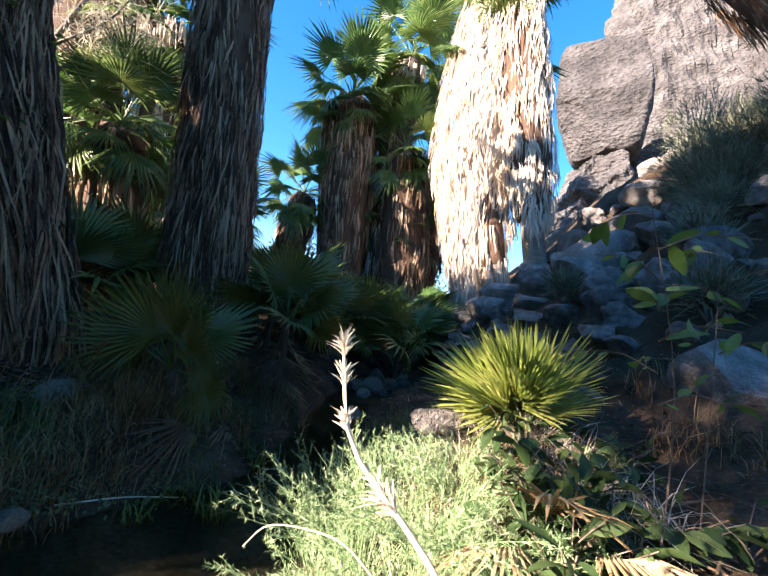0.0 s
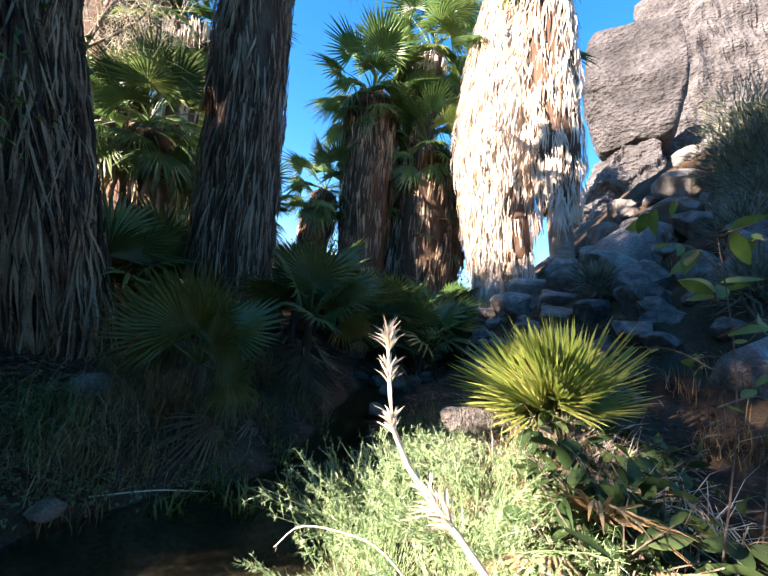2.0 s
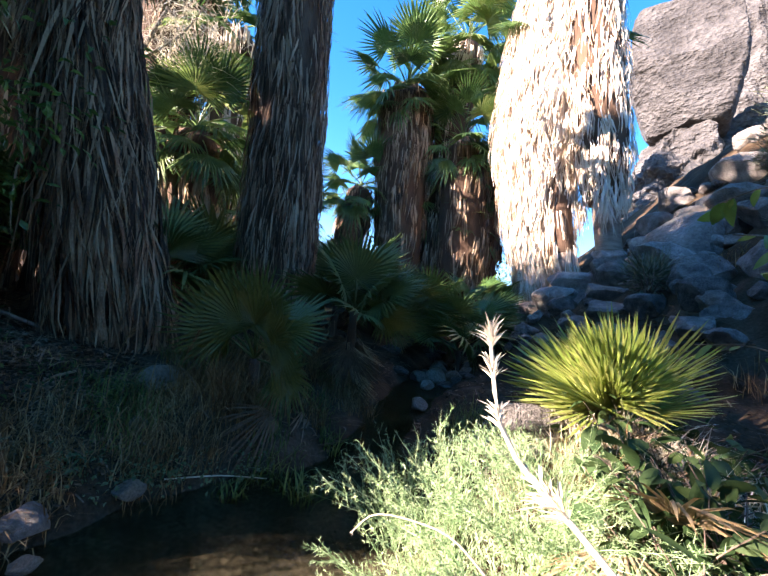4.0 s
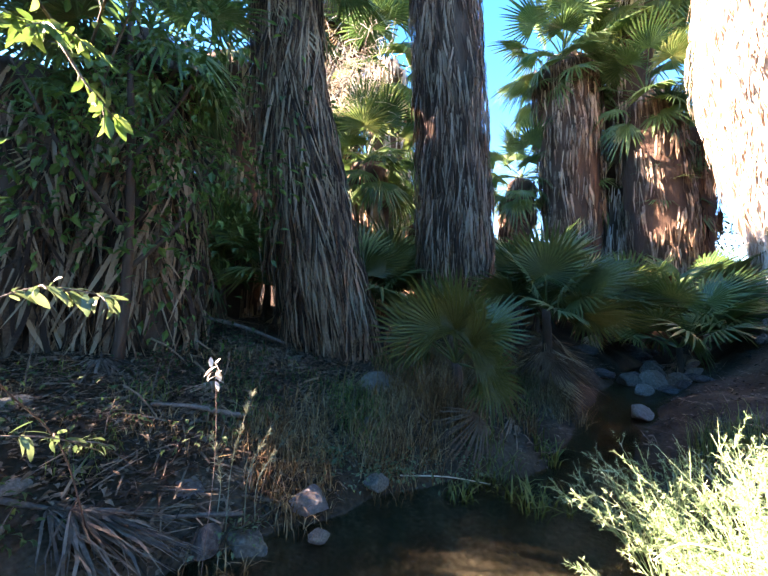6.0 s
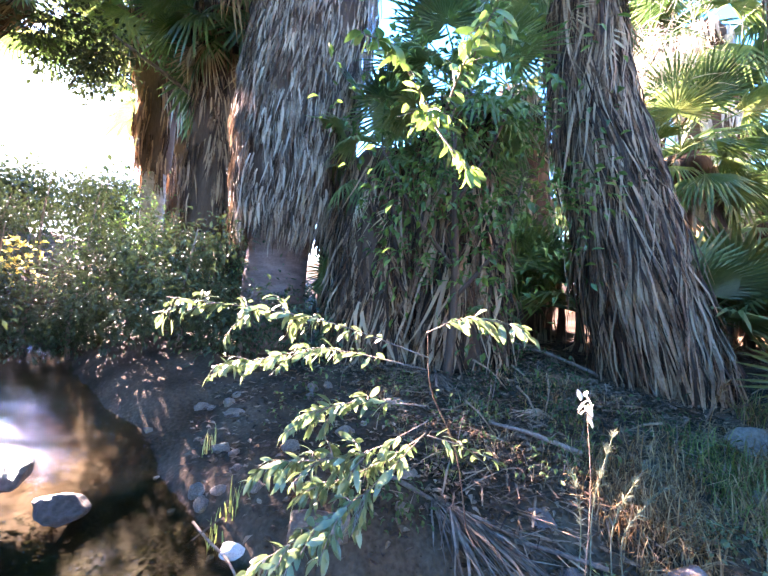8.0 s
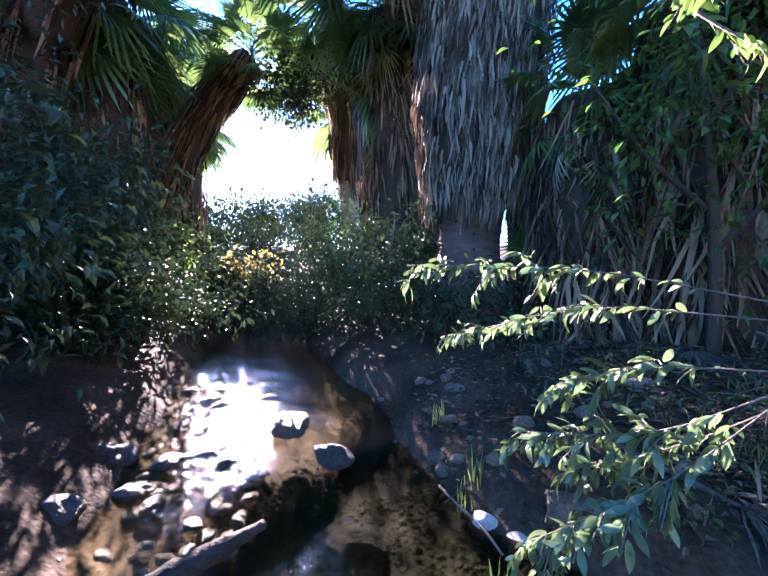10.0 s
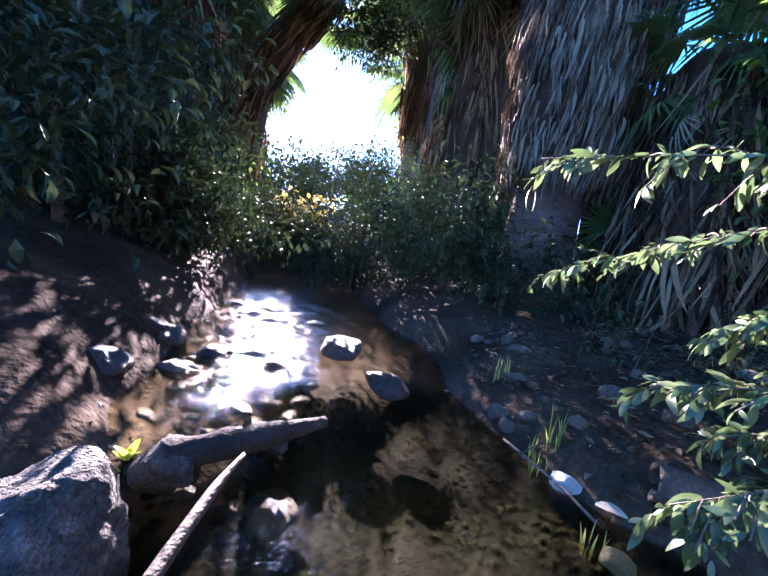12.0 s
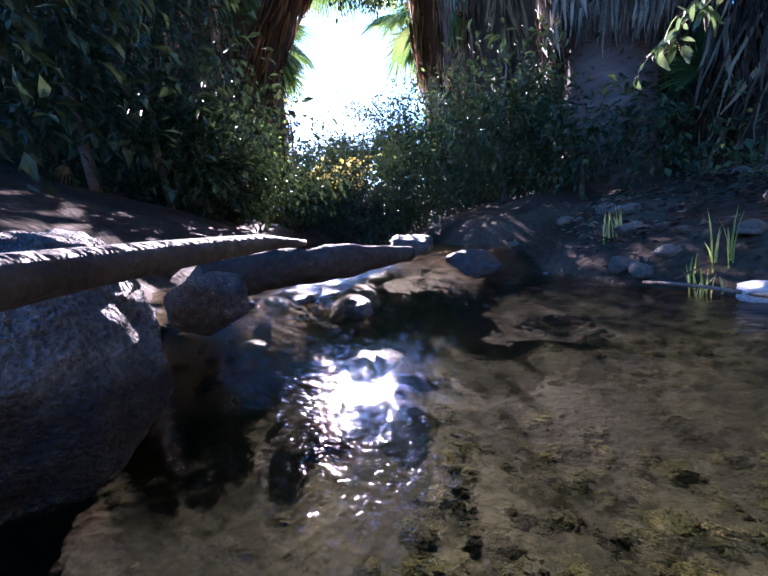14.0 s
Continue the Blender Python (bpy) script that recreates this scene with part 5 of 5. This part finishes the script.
bough = thing("bough", "overhanging ash bough with large bright leaves", "branch", (-4.75, 2.3, 2.9))
for pts, sp in [([(-4.75, 2.3, 2.9), (-3.8, 1.6, 3.0), (-3.1, 1.15, 2.75), (-2.75, 0.95, 2.5)], 0.04), ([(-3.6, 1.5, 3.0), (-2.9, 1.3, 3.1), (-2.4, 1.1, 2.9)], 0.03), ([(-3.2, 1.2, 2.8), (-2.9, 0.8, 2.9), (-2.7, 0.5, 2.8)], 0.03), ([(-4.0, 1.75, 3.0), (-3.5, 1.7, 3.5), (-3.0, 1.6, 3.7)], 0.03), ([(-3.2, 1.2, 2.75), (-3.05, 1.3, 2.5), (-2.95, 1.4, 2.35)], 0.035)]:
    leafy_branch(bough, Vector((-4.75, 2.3, 2.9)), pts, 0.01, sp, 0.8, LEAVES_BROAD)

# weeds at the foot of the sunlit palm, and the thin saplings beside the path
for k in range(30):
    near = k < 9
    x, y = (0.78 + 0.36 * rnd(0, 1), 1.9 + 0.6 * rnd(0, 1)) if near else (0.95 + 0.9 * rnd(0, 1), 2.1 + 1.3 * rnd(0, 1))
    z = ground_z(x, y)
    w = thing("weed", "broad-leaved green weed in the shade", "weed", (x, y, z), group="weeds by the path")
    for j in range(4):
        a = rnd(0, 6.28)
        h = rnd(0.3, 0.55) if near else rnd(0.15, 0.34)
        leafy_branch(w, Vector((x, y, z)), [(x, y, z), (x + 0.1 * math.cos(a), y + 0.1 * math.sin(a), z + h * 0.6), (x + 0.24 * math.cos(a), y + 0.24 * math.sin(a), z + h)], 0.004, 0.06, 1.0, LEAVES_DARK)
for x, y, h, lx in [(1.32, 2.05, 1.75, -0.1), (1.75, 2.3, 1.6, 0.1)]:
    z = ground_z(x, y)
    w = thing("sapling", "thin sapling with sparse broad leaves beside the path", "sapling", (x, y, z))
    o = Vector((x, y, z))
    part("stem", tubes_mesh("stem", M_TWIG, [([(0, 0, -0.05), (0.03, 0, h * 0.5), (lx, 0.05, h)], 0.005, 0.0025)], 6), w)
    for j in range(7):
        e = 0.45 + 0.5 * j / 6
        a = j * 2.4
        p = Vector((x + lx * e, y, z + h * e))
        leafy_branch(w, o, [p, p + Vector((0.16 * math.cos(a), 0.16 * math.sin(a), 0.07)), p + Vector((0.36 * math.cos(a), 0.36 * math.sin(a), 0.05))], 0.004, 0.09, 1.0, LEAVES_BROAD)


def feather_bush(label, at, count, height, spread):
    """Arching stems with side sprays, each set with fine needles."""
    ob = thing("feathery_shrub", label, "shrub", (at[0], at[1], ground_z(*at)))
    s, st = Sheet(), Sheet()
    for _ in range(count):
        a, t = rnd(0, 6.28), math.sqrt(rnd(0.02, 1.0))
        out = Vector((math.cos(a), math.sin(a), 0))
        h = height * rnd(0.7, 1.1) * (1 - 0.45 * t)
        p0 = out * (spread * 0.15 * t)
        q = curve_points([p0, p0 + out * (spread * t * 0.35) + Vector((0, 0, h * 0.6)), p0 + out * (spread * t) + Vector((rnd(-0.05, 0.05), rnd(-0.05, 0.05), h))], 8)
        st.tube(q, [0.0035 - 0.0003 * k for k in range(9)], 3, False)
        for _ in range(15):
            e = rnd(0.2, 1.0)
            i = min(int(e * 8), 7)
            p = q[i].lerp(q[i + 1], e * 8 - i)
            way = ((q[i + 1] - q[i]).normalized() + unit((random.gauss(0, 1), random.gauss(0, 1), random.gauss(0, 1))) * 0.75).normalized()
            l = rnd(0.06, 0.2) * (1.2 - 0.5 * e)
            tip = p + way * l + Vector((0, 0, 0.15 * l))
            side = unit((rnd(-1, 1), rnd(-1, 1), rnd(-1, 1)))
            st.strip([p, tip], [0.003, 0.0015], side)
            for _ in range(13):
                o = p.lerp(tip, rnd(0.1, 1.0))
                w = (way * 0.9 + unit((random.gauss(0, 1), random.gauss(0, 1), random.gauss(0, 1)))).normalized()
                s.strip([o, o + w * rnd(0.014, 0.03)], [0.0042, 0.0012], unit((rnd(-1, 1), rnd(-1, 1), rnd(-1, 1))))
    part("stalk_tangle", st.mesh("stalk_tangle", M_FEATHER), ob)["kind"] = "stuff"
    part("foliage", s.mesh("foliage", M_FEATHER), ob)["kind"] = "stuff"


random.seed(71)
for at, c, h, sp in [((0.10, 2.70), 56, 0.86, 0.66), ((0.42, 2.35), 56, 0.84, 0.55), ((-0.2, 3.1), 46, 0.80, 0.55), ((0.62, 2.8), 50, 0.4, 0.5), ((0.2, 1.95), 60, 0.50, 0.5), ((0.65, 2.0), 40, 0.42, 0.4), ((-0.1, 2.35), 45, 0.42, 0.5)]:
    feather_bush("feathery pale green shrub in full sun", at, c, h, sp)


def plume_reed(label, pts, plumes, r=0.008, mat=None):
    mat = mat or M_STRAW
    ob = thing("reed", label, "reed", pts[0])
    base = Vector(pts[0])
    part("stalk", tubes_mesh("stalk", mat, [([Vector(p) - base for p in pts], r, r * 0.4)], 6, 14), ob)
    c = curve_points([Vector(p) - base for p in pts], 40)
    for e, size, n in plumes:
        s = Sheet()
        i = min(int(e * 40), 39)
        p, d = c[i], (c[i + 1] - c[i]).normalized()
        for _ in range(n):
            way = (d + unit((random.gauss(0, 1), random.gauss(0, 1), random.gauss(0, 1))) * 0.75).normalized()
            l = size * rnd(0.4, 1.1)
            o = p + d * rnd(-0.4, 0.3) * size
            s.strip([o, o + way * l * 0.5, o + way * l + Vector((0, 0, -0.15 * l))], [0.002, 0.005, 0.0008], unit((rnd(-1, 1), rnd(-1, 1), rnd(-1, 1))))
        part("plume", s.mesh("plume", mat), ob, "feathery seed head")


random.seed(81)
plume_reed("tall dry reed with pale feathery seed heads", [(0.36, 0.86, 0.62), (0.20, 0.98, 0.96), (0.06, 1.10, 1.14), (-0.10, 1.20, 1.29), (-0.155, 1.235, 1.505)], [(1.0, 0.055, 70), (0.92, 0.05, 50), (0.80, 0.05, 40), (0.62, 0.07, 50), (0.66, 0.05, 30)], 0.009)
plume_reed("thin dry bent grass stem over the water", [(0.10, 1.85, 0.62), (-0.05, 1.88, 0.73), (-0.20, 1.915, 0.75), (-0.35, 1.935, 0.735), (-0.43, 1.94, 0.65)], [(1.0, 0.02, 6)], 0.005)
for x, y, h, lean in [(-2.42, 1.9, 0.78, 0.10), (-2.36, 1.98, 0.62, 0.16), (-2.46, 1.86, 0.55, -0.05), (-2.35, 2.05, 0.5, 0.2)]:
    plume_reed("dry brown seeding weed stalk on the bank", [(x, y, 0.08), (x - 0.02, y + 0.03, 0.08 + h * 0.5), (x + lean * 0.3, y + lean, 0.08 + h)], [(0.98, 0.05, 26), (0.85, 0.06, 30), (0.72, 0.06, 30), (0.6, 0.05, 22), (0.5, 0.05, 16)], 0.004, M_SHRUB)
for x, y, h in [(-2.25, 3.3, 0.85), (-2.1, 3.4, 0.75), (-1.35, 4.3, 0.8), (-1.3, 4.4, 0.65), (-2.6, 3.3, 0.7)]:
    plume_reed("dry plumed grass stalk on the bank", [(x, y, ground_z(x, y)), (x - 0.02, y, 0.4 + h * 0.5), (x + 0.06, y + 0.05, 0.4 + h)], [(0.97, 0.06, 40), (0.88, 0.06, 40), (0.78, 0.05, 26)], 0.004, M_DRY)

# pale dead palm stump pieces and stones behind the feathery shrub
rock("sun-bleached pale rock in dry grass", rock_mesh("pale_rock", M_LICHEN, 66, (1, 0.4, 0.34), 0.07, 14, 4), (0.66, 3.2, 0.92), 0.33, 10, 12, "pale_rock")
rock("sun-bleached pale rock in dry grass", rock_mesh("pale_rock", M_LICHEN, 67, (1, 0.6, 0.4), 0.08, 10, 4), (0.52, 2.98, 0.74), 0.2, 30, 8, "pale_rock")

# ---- thicket and far palms ----
random.seed(91)
palm("squat fan palm with a heavy brown dead skirt", [(-6.1, 2.0, 0.6), (-6.1, 2.0, 2.0), (-6.05, 1.9, 3.7)], [0.66, 0.72, 0.62, 0.45], 1700, 0.9, 0.045, M_SKIRT, 20, 0.85, fans=FANS_YOUNG, bark_radius=0.25, mess=0.35, dead=14)
palm("fan palm with a ragged skirt among broad leaves", [(-5.2, 2.85, 0.7), (-5.2, 2.8, 2.2), (-5.25, 2.7, 4.3)], [0.6, 0.6, 0.52, 0.45], 1700, 0.9, 0.045, M_SKIRT, 22, 1.0, fans=FANS_YOUNG, bark_radius=0.25, mess=0.35, dead=18)
palm("fan palm with a brown skirt and yellowing crown", [(-6.7, 5.3, 0.9), (-6.85, 5.25, 3.0), (-7.1, 5.1, 6.0)], [0.6, 0.7, 0.72, 0.65], 1300, 0.7, 0.045, M_SKIRT_TAN, 28, 1.2, bark_radius=0.22)
young = palm("fan palm in the grove behind the creek", [(-8.2, 9.6, 0.9), (-8.2, 9.6, 3.0), (-8.3, 9.5, 5.2)], [0.6, 0.7, 0.75, 0.6], 900, 0.7, 0.055, M_SKIRT_RED, 30, 1.4, bark_radius=0.22)
for x, y, s, t in [(-4.2, 11.0, 0.65, 40), (-6.2, 12.5, 0.8, 100), (-3.2, 14.5, 0.9, 200), (-0.9, 15.6, 0.85, 250), (-10.5, 12.0, 0.8, 20), (-4.6, 9.4, 0.55, 10), (1.2, 15.0, 0.7, 80), (-8.6, 15.5, 0.9, 60)]:
    copy_thing(young, pose(x, y, ground_z(x, y) - 0.05, 0, rnd(-4, 4), t) @ Matrix.Scale(s, 4))
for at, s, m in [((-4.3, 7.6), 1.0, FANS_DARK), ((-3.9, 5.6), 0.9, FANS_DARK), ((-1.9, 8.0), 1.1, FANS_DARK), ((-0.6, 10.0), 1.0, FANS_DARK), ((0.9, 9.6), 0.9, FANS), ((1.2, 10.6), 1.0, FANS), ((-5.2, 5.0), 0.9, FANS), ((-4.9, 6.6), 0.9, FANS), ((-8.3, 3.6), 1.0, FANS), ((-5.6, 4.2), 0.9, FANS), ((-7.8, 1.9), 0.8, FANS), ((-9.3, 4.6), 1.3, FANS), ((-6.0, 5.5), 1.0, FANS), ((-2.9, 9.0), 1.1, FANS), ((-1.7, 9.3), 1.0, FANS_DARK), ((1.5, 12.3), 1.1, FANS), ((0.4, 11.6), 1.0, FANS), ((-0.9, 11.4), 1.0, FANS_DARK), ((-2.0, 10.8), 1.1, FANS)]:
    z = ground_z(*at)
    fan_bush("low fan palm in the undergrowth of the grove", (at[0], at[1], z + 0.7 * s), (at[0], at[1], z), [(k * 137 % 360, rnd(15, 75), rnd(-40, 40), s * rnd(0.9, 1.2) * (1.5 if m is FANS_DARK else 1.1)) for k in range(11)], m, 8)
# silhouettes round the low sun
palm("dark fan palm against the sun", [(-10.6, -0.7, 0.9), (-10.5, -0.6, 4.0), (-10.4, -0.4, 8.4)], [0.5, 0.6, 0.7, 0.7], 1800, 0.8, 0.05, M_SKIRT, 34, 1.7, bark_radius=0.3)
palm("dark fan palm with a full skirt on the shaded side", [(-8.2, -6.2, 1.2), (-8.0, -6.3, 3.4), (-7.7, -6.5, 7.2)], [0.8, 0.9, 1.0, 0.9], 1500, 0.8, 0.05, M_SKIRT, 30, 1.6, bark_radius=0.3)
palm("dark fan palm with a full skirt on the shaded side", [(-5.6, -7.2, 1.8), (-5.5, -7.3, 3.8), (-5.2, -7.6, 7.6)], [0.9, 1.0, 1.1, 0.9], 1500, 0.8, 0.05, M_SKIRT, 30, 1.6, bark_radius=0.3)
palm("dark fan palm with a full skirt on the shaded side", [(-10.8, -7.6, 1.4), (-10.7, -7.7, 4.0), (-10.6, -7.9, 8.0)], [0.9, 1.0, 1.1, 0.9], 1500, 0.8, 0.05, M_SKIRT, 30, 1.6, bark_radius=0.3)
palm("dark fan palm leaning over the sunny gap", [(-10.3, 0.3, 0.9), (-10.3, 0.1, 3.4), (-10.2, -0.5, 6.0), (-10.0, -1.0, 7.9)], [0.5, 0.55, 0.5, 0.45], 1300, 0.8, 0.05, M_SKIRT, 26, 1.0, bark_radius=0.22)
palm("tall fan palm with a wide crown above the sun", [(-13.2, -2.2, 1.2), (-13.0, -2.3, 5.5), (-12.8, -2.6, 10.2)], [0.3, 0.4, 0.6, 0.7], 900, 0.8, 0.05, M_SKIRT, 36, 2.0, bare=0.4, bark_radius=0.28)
for x, y, sc, t in [(-19.0, -2.0, 1.7, 30), (-21.0, -2.9, 1.8, 120), (-16.0, -11.0, 1.5, 60), (-13.5, -8.4, 1.3, 160)]:
    copy_thing(young, pose(x, y, ground_z(x, y) - 0.05, 0, 0, t) @ Matrix.Scale(sc, 4))

# Crown is set where it also blocks sun from the path-side weeds.
palm("dark fan palm arching above the low sun", [(-10.8, -7.6, 1.0), (-10.7, -7.0, 4.0), (-10.6, -5.6, 6.2), (-10.6, -4.4, 7.4)], [0.6, 0.6, 0.5, 0.45], 1500, 0.8, 0.05, M_SKIRT, 34, 0.95, bark_radius=0.25, dead=0, low=-25)
palm("tall fan palm leaning high over the creek", [(-6.6, -6.8, 1.6), (-6.5, -6.2, 4.6), (-6.2, -4.6, 7.2), (-5.9, -3.2, 8.6)], [0.5, 0.5, 0.5, 0.5], 900, 0.8, 0.05, M_SKIRT, 30, 1.6, bark_radius=0.25)
palm("tall fan palm leaning high over the creek", [(-3.9, -7.4, 2.2), (-3.9, -6.6, 5.0), (-3.9, -4.6, 7.6), (-3.9, -3.0, 9.2)], [0.5, 0.5, 0.5, 0.5], 900, 0.8, 0.05, M_SKIRT, 30, 1.7, bark_radius=0.25)
palm("tall fan palm leaning high over the creek", [(-9.0, 2.2, 0.9), (-8.9, 1.9, 4.6), (-8.4, 0.4, 8.0), (-8.0, -0.9, 9.6)], [0.5, 0.5, 0.5, 0.5], 900, 0.8, 0.05, M_SKIRT, 30, 1.7, bark_radius=0.25)
for x, y, h in [(2.3, 15.9, 4.6), (1.6, 16.4, 4.2), (-2.6, 15.8, 3.4)]:
    z = ground_z(x, y)
    leafy("dense dark shrub at the back of the grove", "shrub", "shrub", [([(x, y, z - 0.05), (x + 0.1, y, z + 1.2), (x, y + 0.1, z + h - 1.6)], 0.05, 0.01)],
          [(x + random.gauss(0, 0.5), y + random.gauss(0, 0.4), z + rnd(0.2, h - 1.6)) for _ in range(40)], 40, 0.16, M_LEAF_DARK, spread=0.28)
# bare pale tree behind the two great palms
bare_tree = thing("bare_tree", "leafless pale-barked tree with fine white twigs", "tree", (-6.0, 7.0, 0.9))
for pts, r0, r1 in [([(0, 0, -0.1), (-0.2, 0, 2.4), (-0.5, 0.1, 4.6), (-0.2, 0.3, 6.2)], 0.10, 0.03), ([(-0.45, 0.1, 4.2), (0.0, 0.5, 5.2), (0.5, 0.8, 6.0)], 0.04, 0.008), ([(-0.4, 0.1, 4.9), (0.3, 0.2, 5.6), (0.8, 0.1, 6.3)], 0.03, 0.008)]:
    part("limb", tubes_mesh("limb", M_PALESTONE, [(pts, r0, r1)], 8), bare_tree)
tw = Sheet()
for _ in range(900):
    p = Vector((0.2 + random.gauss(0, 0.5), 0.4 + random.gauss(0, 0.4), 5.6 + random.gauss(0, 0.55)))
    w = unit((random.gauss(0, 1), random.gauss(0, 1), random.gauss(0.3, 1)))
    tw.strip([p, p + w * rnd(0.1, 0.3) + Vector((0, 0, 0.03)), p + w * rnd(0.3, 0.6)], [0.014, 0.009, 0.003], unit((rnd(-1, 1), rnd(-1, 1), rnd(-1, 1))))
part("twig_spray", tw.mesh("twig_spray", M_STRAW), bare_tree)["kind"] = "stuff"

# small things by the water
random.seed(101)
SPROUT = [leaf_mesh("leaf", M_SPROUT, 0.115, 0.055, d) for d in (0.1, 0.3, 0.5)]
ros = thing("green_sprout", "bright yellow-green leafy sprout between the boulders", "plant", (-2.28, -1.26, 0.26))
for k in range(7):
    part("leaf", SPROUT[k % 3], ros, "", Euler((radians(rnd(-30, 30)), radians(rnd(-75, -30)), radians(k * 52))).to_matrix().to_4x4() @ Matrix.Scale(rnd(0.32, 0.5), 4))
lf = tagged(new("fallen_leaf", leaf_mesh("fallen_leaf", M_STRAW, 0.17, 0.09, 0.25, 0.3)), "large pale dry leaf lying on the mud", "leaf")
lf.matrix_basis = pose(-3.16, 0.26, ground_z(-3.16, 0.26) + 0.03, 12, -18, 50) @ Matrix.Scale(0.7, 4)
M_WHITESTONE = material("white_stone", [(0.35, 0.32, 0.28), (0.55, 0.52, 0.47), (0.68, 0.65, 0.60)], 0.8, 9, 60, 0.6)
rock("small white slab of stone at the water's edge", rock_mesh("white_stone", M_WHITESTONE, 161, (1, 0.6, 0.5), 0.08, 12, 4), (-3.27, 0.17, ground_z(-3.27, 0.17) + 0.03), 0.085, 75, 14, "white_stone")
for at, t, sz in [((-2.35, -2.6, 0.55), 30, 1.2), ((-3.7, -3.6, 1.13), 100, 0.7)]:
    ob = tagged(new("dead_leaf", FANS_DEAD[1]), "pale withered leaf hanging in the thicket", "leaf")
    ob.matrix_basis = pose(*at, 0, 60, t) @ Matrix.Scale(0.25 * sz, 4)
for at, n in [((-2.05, 2.95), 10), ((-1.85, 3.25), 10), ((-1.6, 3.55), 8), ((-2.3, 2.7), 7), ((-2.35, 2.05), 6)]:
    z = max(0.0, ground_z(*at))
    leafy("low bright water plant at the stream edge", "plant", "water_plant", [([(at[0], at[1], z - 0.02), (at[0] + 0.03, at[1], z + 0.05), (at[0], at[1] + 0.03, z + 0.1)], 0.004, 0.002)],
          [(at[0] + random.gauss(0, 0.12), at[1] + random.gauss(0, 0.12), z + rnd(0.02, 0.1)) for _ in range(n)], 22, 0.035, M_LEAF_PALE, wide=0.6, spread=0.05)
for at, h in [((-3.3, 0.9), 0.15), ((-3.8, 1.2), 0.2), ((-4.2, 0.8), 0.2), ((-3.0, 1.1), 0.15), ((-4.9, 1.2), 0.3), ((-3.9, 2.4), 0.3), ((-4.2, 3.4), 0.35), ((-3.3, 2.9), 0.3), ((-2.6, 3.4), 0.25), ((-3.1, 2.6), 0.25), ((-3.6, 2.1), 0.3), ((-3.9, 2.9), 0.35), ((-2.8, 3.2), 0.3), ((-3.4, 1.7), 0.25), ((-4.4, 1.6), 0.4), ((-2.9, 2.2), 0.2), ((-4.5, 3.2), 0.4)]:
    z = ground_z(*at)
    leafy("low green weeds growing through the litter", "weed", "weed", [([(at[0], at[1], z - 0.02), (at[0] + 0.03, at[1], z + h * 0.5), (at[0], at[1] + 0.05, z + h)], 0.005, 0.002)],
          [(at[0] + random.gauss(0, 0.16), at[1] + random.gauss(0, 0.16), z + rnd(0.05, h)) for _ in range(6)], 12, 0.05, M_WEED, wide=0.5, spread=0.08)
# pale flowering stalks
M_PETAL = material("white_petal", [(0.34, 0.34, 0.29), (0.46, 0.46, 0.41), (0.58, 0.58, 0.53)], 0.6, 6, 40, 0, island=0.4, through_light=0.3)
PETALS = [leaf_mesh("petal", M_PETAL, 0.06, 0.024, d) for d in (0.1, 0.4)]
for at, n in [((-2.25, 1.62, 1.05), 11), ((-1.72, 6.55, 2.05), 12), ((-1.85, 6.45, 1.9), 7)]:
    z = ground_z(at[0], at[1])
    ob = thing("flower", "thin stalk topped by a cluster of white petals", "flower", (at[0], at[1], z))
    part("stalk", tubes_mesh("stalk", M_TWIG, [([(0, 0, -0.03), (0.02, 0.02, (at[2] - z) * 0.6), (0, 0, at[2] - z)], 0.0022, 0.0014)], 5), ob)
    big = 1.0 if at[1] < 3 else 1.8
    for k in range(n):
        part("petal", PETALS[k % 2], ob, "", Matrix.Translation((rnd(-0.03, 0.03) * big, rnd(-0.03, 0.03) * big, at[2] - z + rnd(-0.05, 0.04) * big)) @ Euler((radians(rnd(-40, 40)), radians(rnd(-70, 50)), rnd(0, 6.28))).to_matrix().to_4x4() @ Matrix.Scale(rnd(0.7, 1.1) * big, 4))
# algae clumps on the bed near the log
alg = Sheet()
for _ in range(5200):
    x, y = rnd(-3.8, -1.2), rnd(-1.4, 1.3)
    if creek_gap(x, y) > -0.05 or noise.noise((x * 2.5, y * 2.5, 5)) < -0.05:
        continue
    c, r, i = Vector((x, y, ground_z(x, y) - 0.003)), rnd(0.006, 0.026), len(alg.v)
    for ring, zz in ((1.0, 0.0), (0.75, 0.3), (0.4, 0.5)):
        for k in range(8):
            a, q = k * 0.7854, r * ring * rnd(0.5, 1.5)
            alg.v.append(c + Vector((q * math.cos(a), q * math.sin(a), r * zz * rnd(0.7, 1.3))))
    alg.v.append(c + Vector((0, 0, r * 0.55)))
    for g in (0, 8):
        alg.f += [(i + g + k, i + g + (k + 1) % 8, i + g + 8 + (k + 1) % 8, i + g + 8 + k) for k in range(8)]
    alg.f += [(i + 16 + k, i + 16 + (k + 1) % 8, i + 24) for k in range(8)]
M_TUFT = material("algae_tuft", [(0.002, 0.002, 0.001), (0.006, 0.0065, 0.0025), (0.014, 0.015, 0.005), (0.035, 0.032, 0.012)], 0.95, 3, 90, 0.7, island=0.5, spec=0.03)
tagged(new("algae", alg.mesh("algae", M_TUFT, True)), "brown-green algae tufts on the creek bed", "algae", kind="stuff")
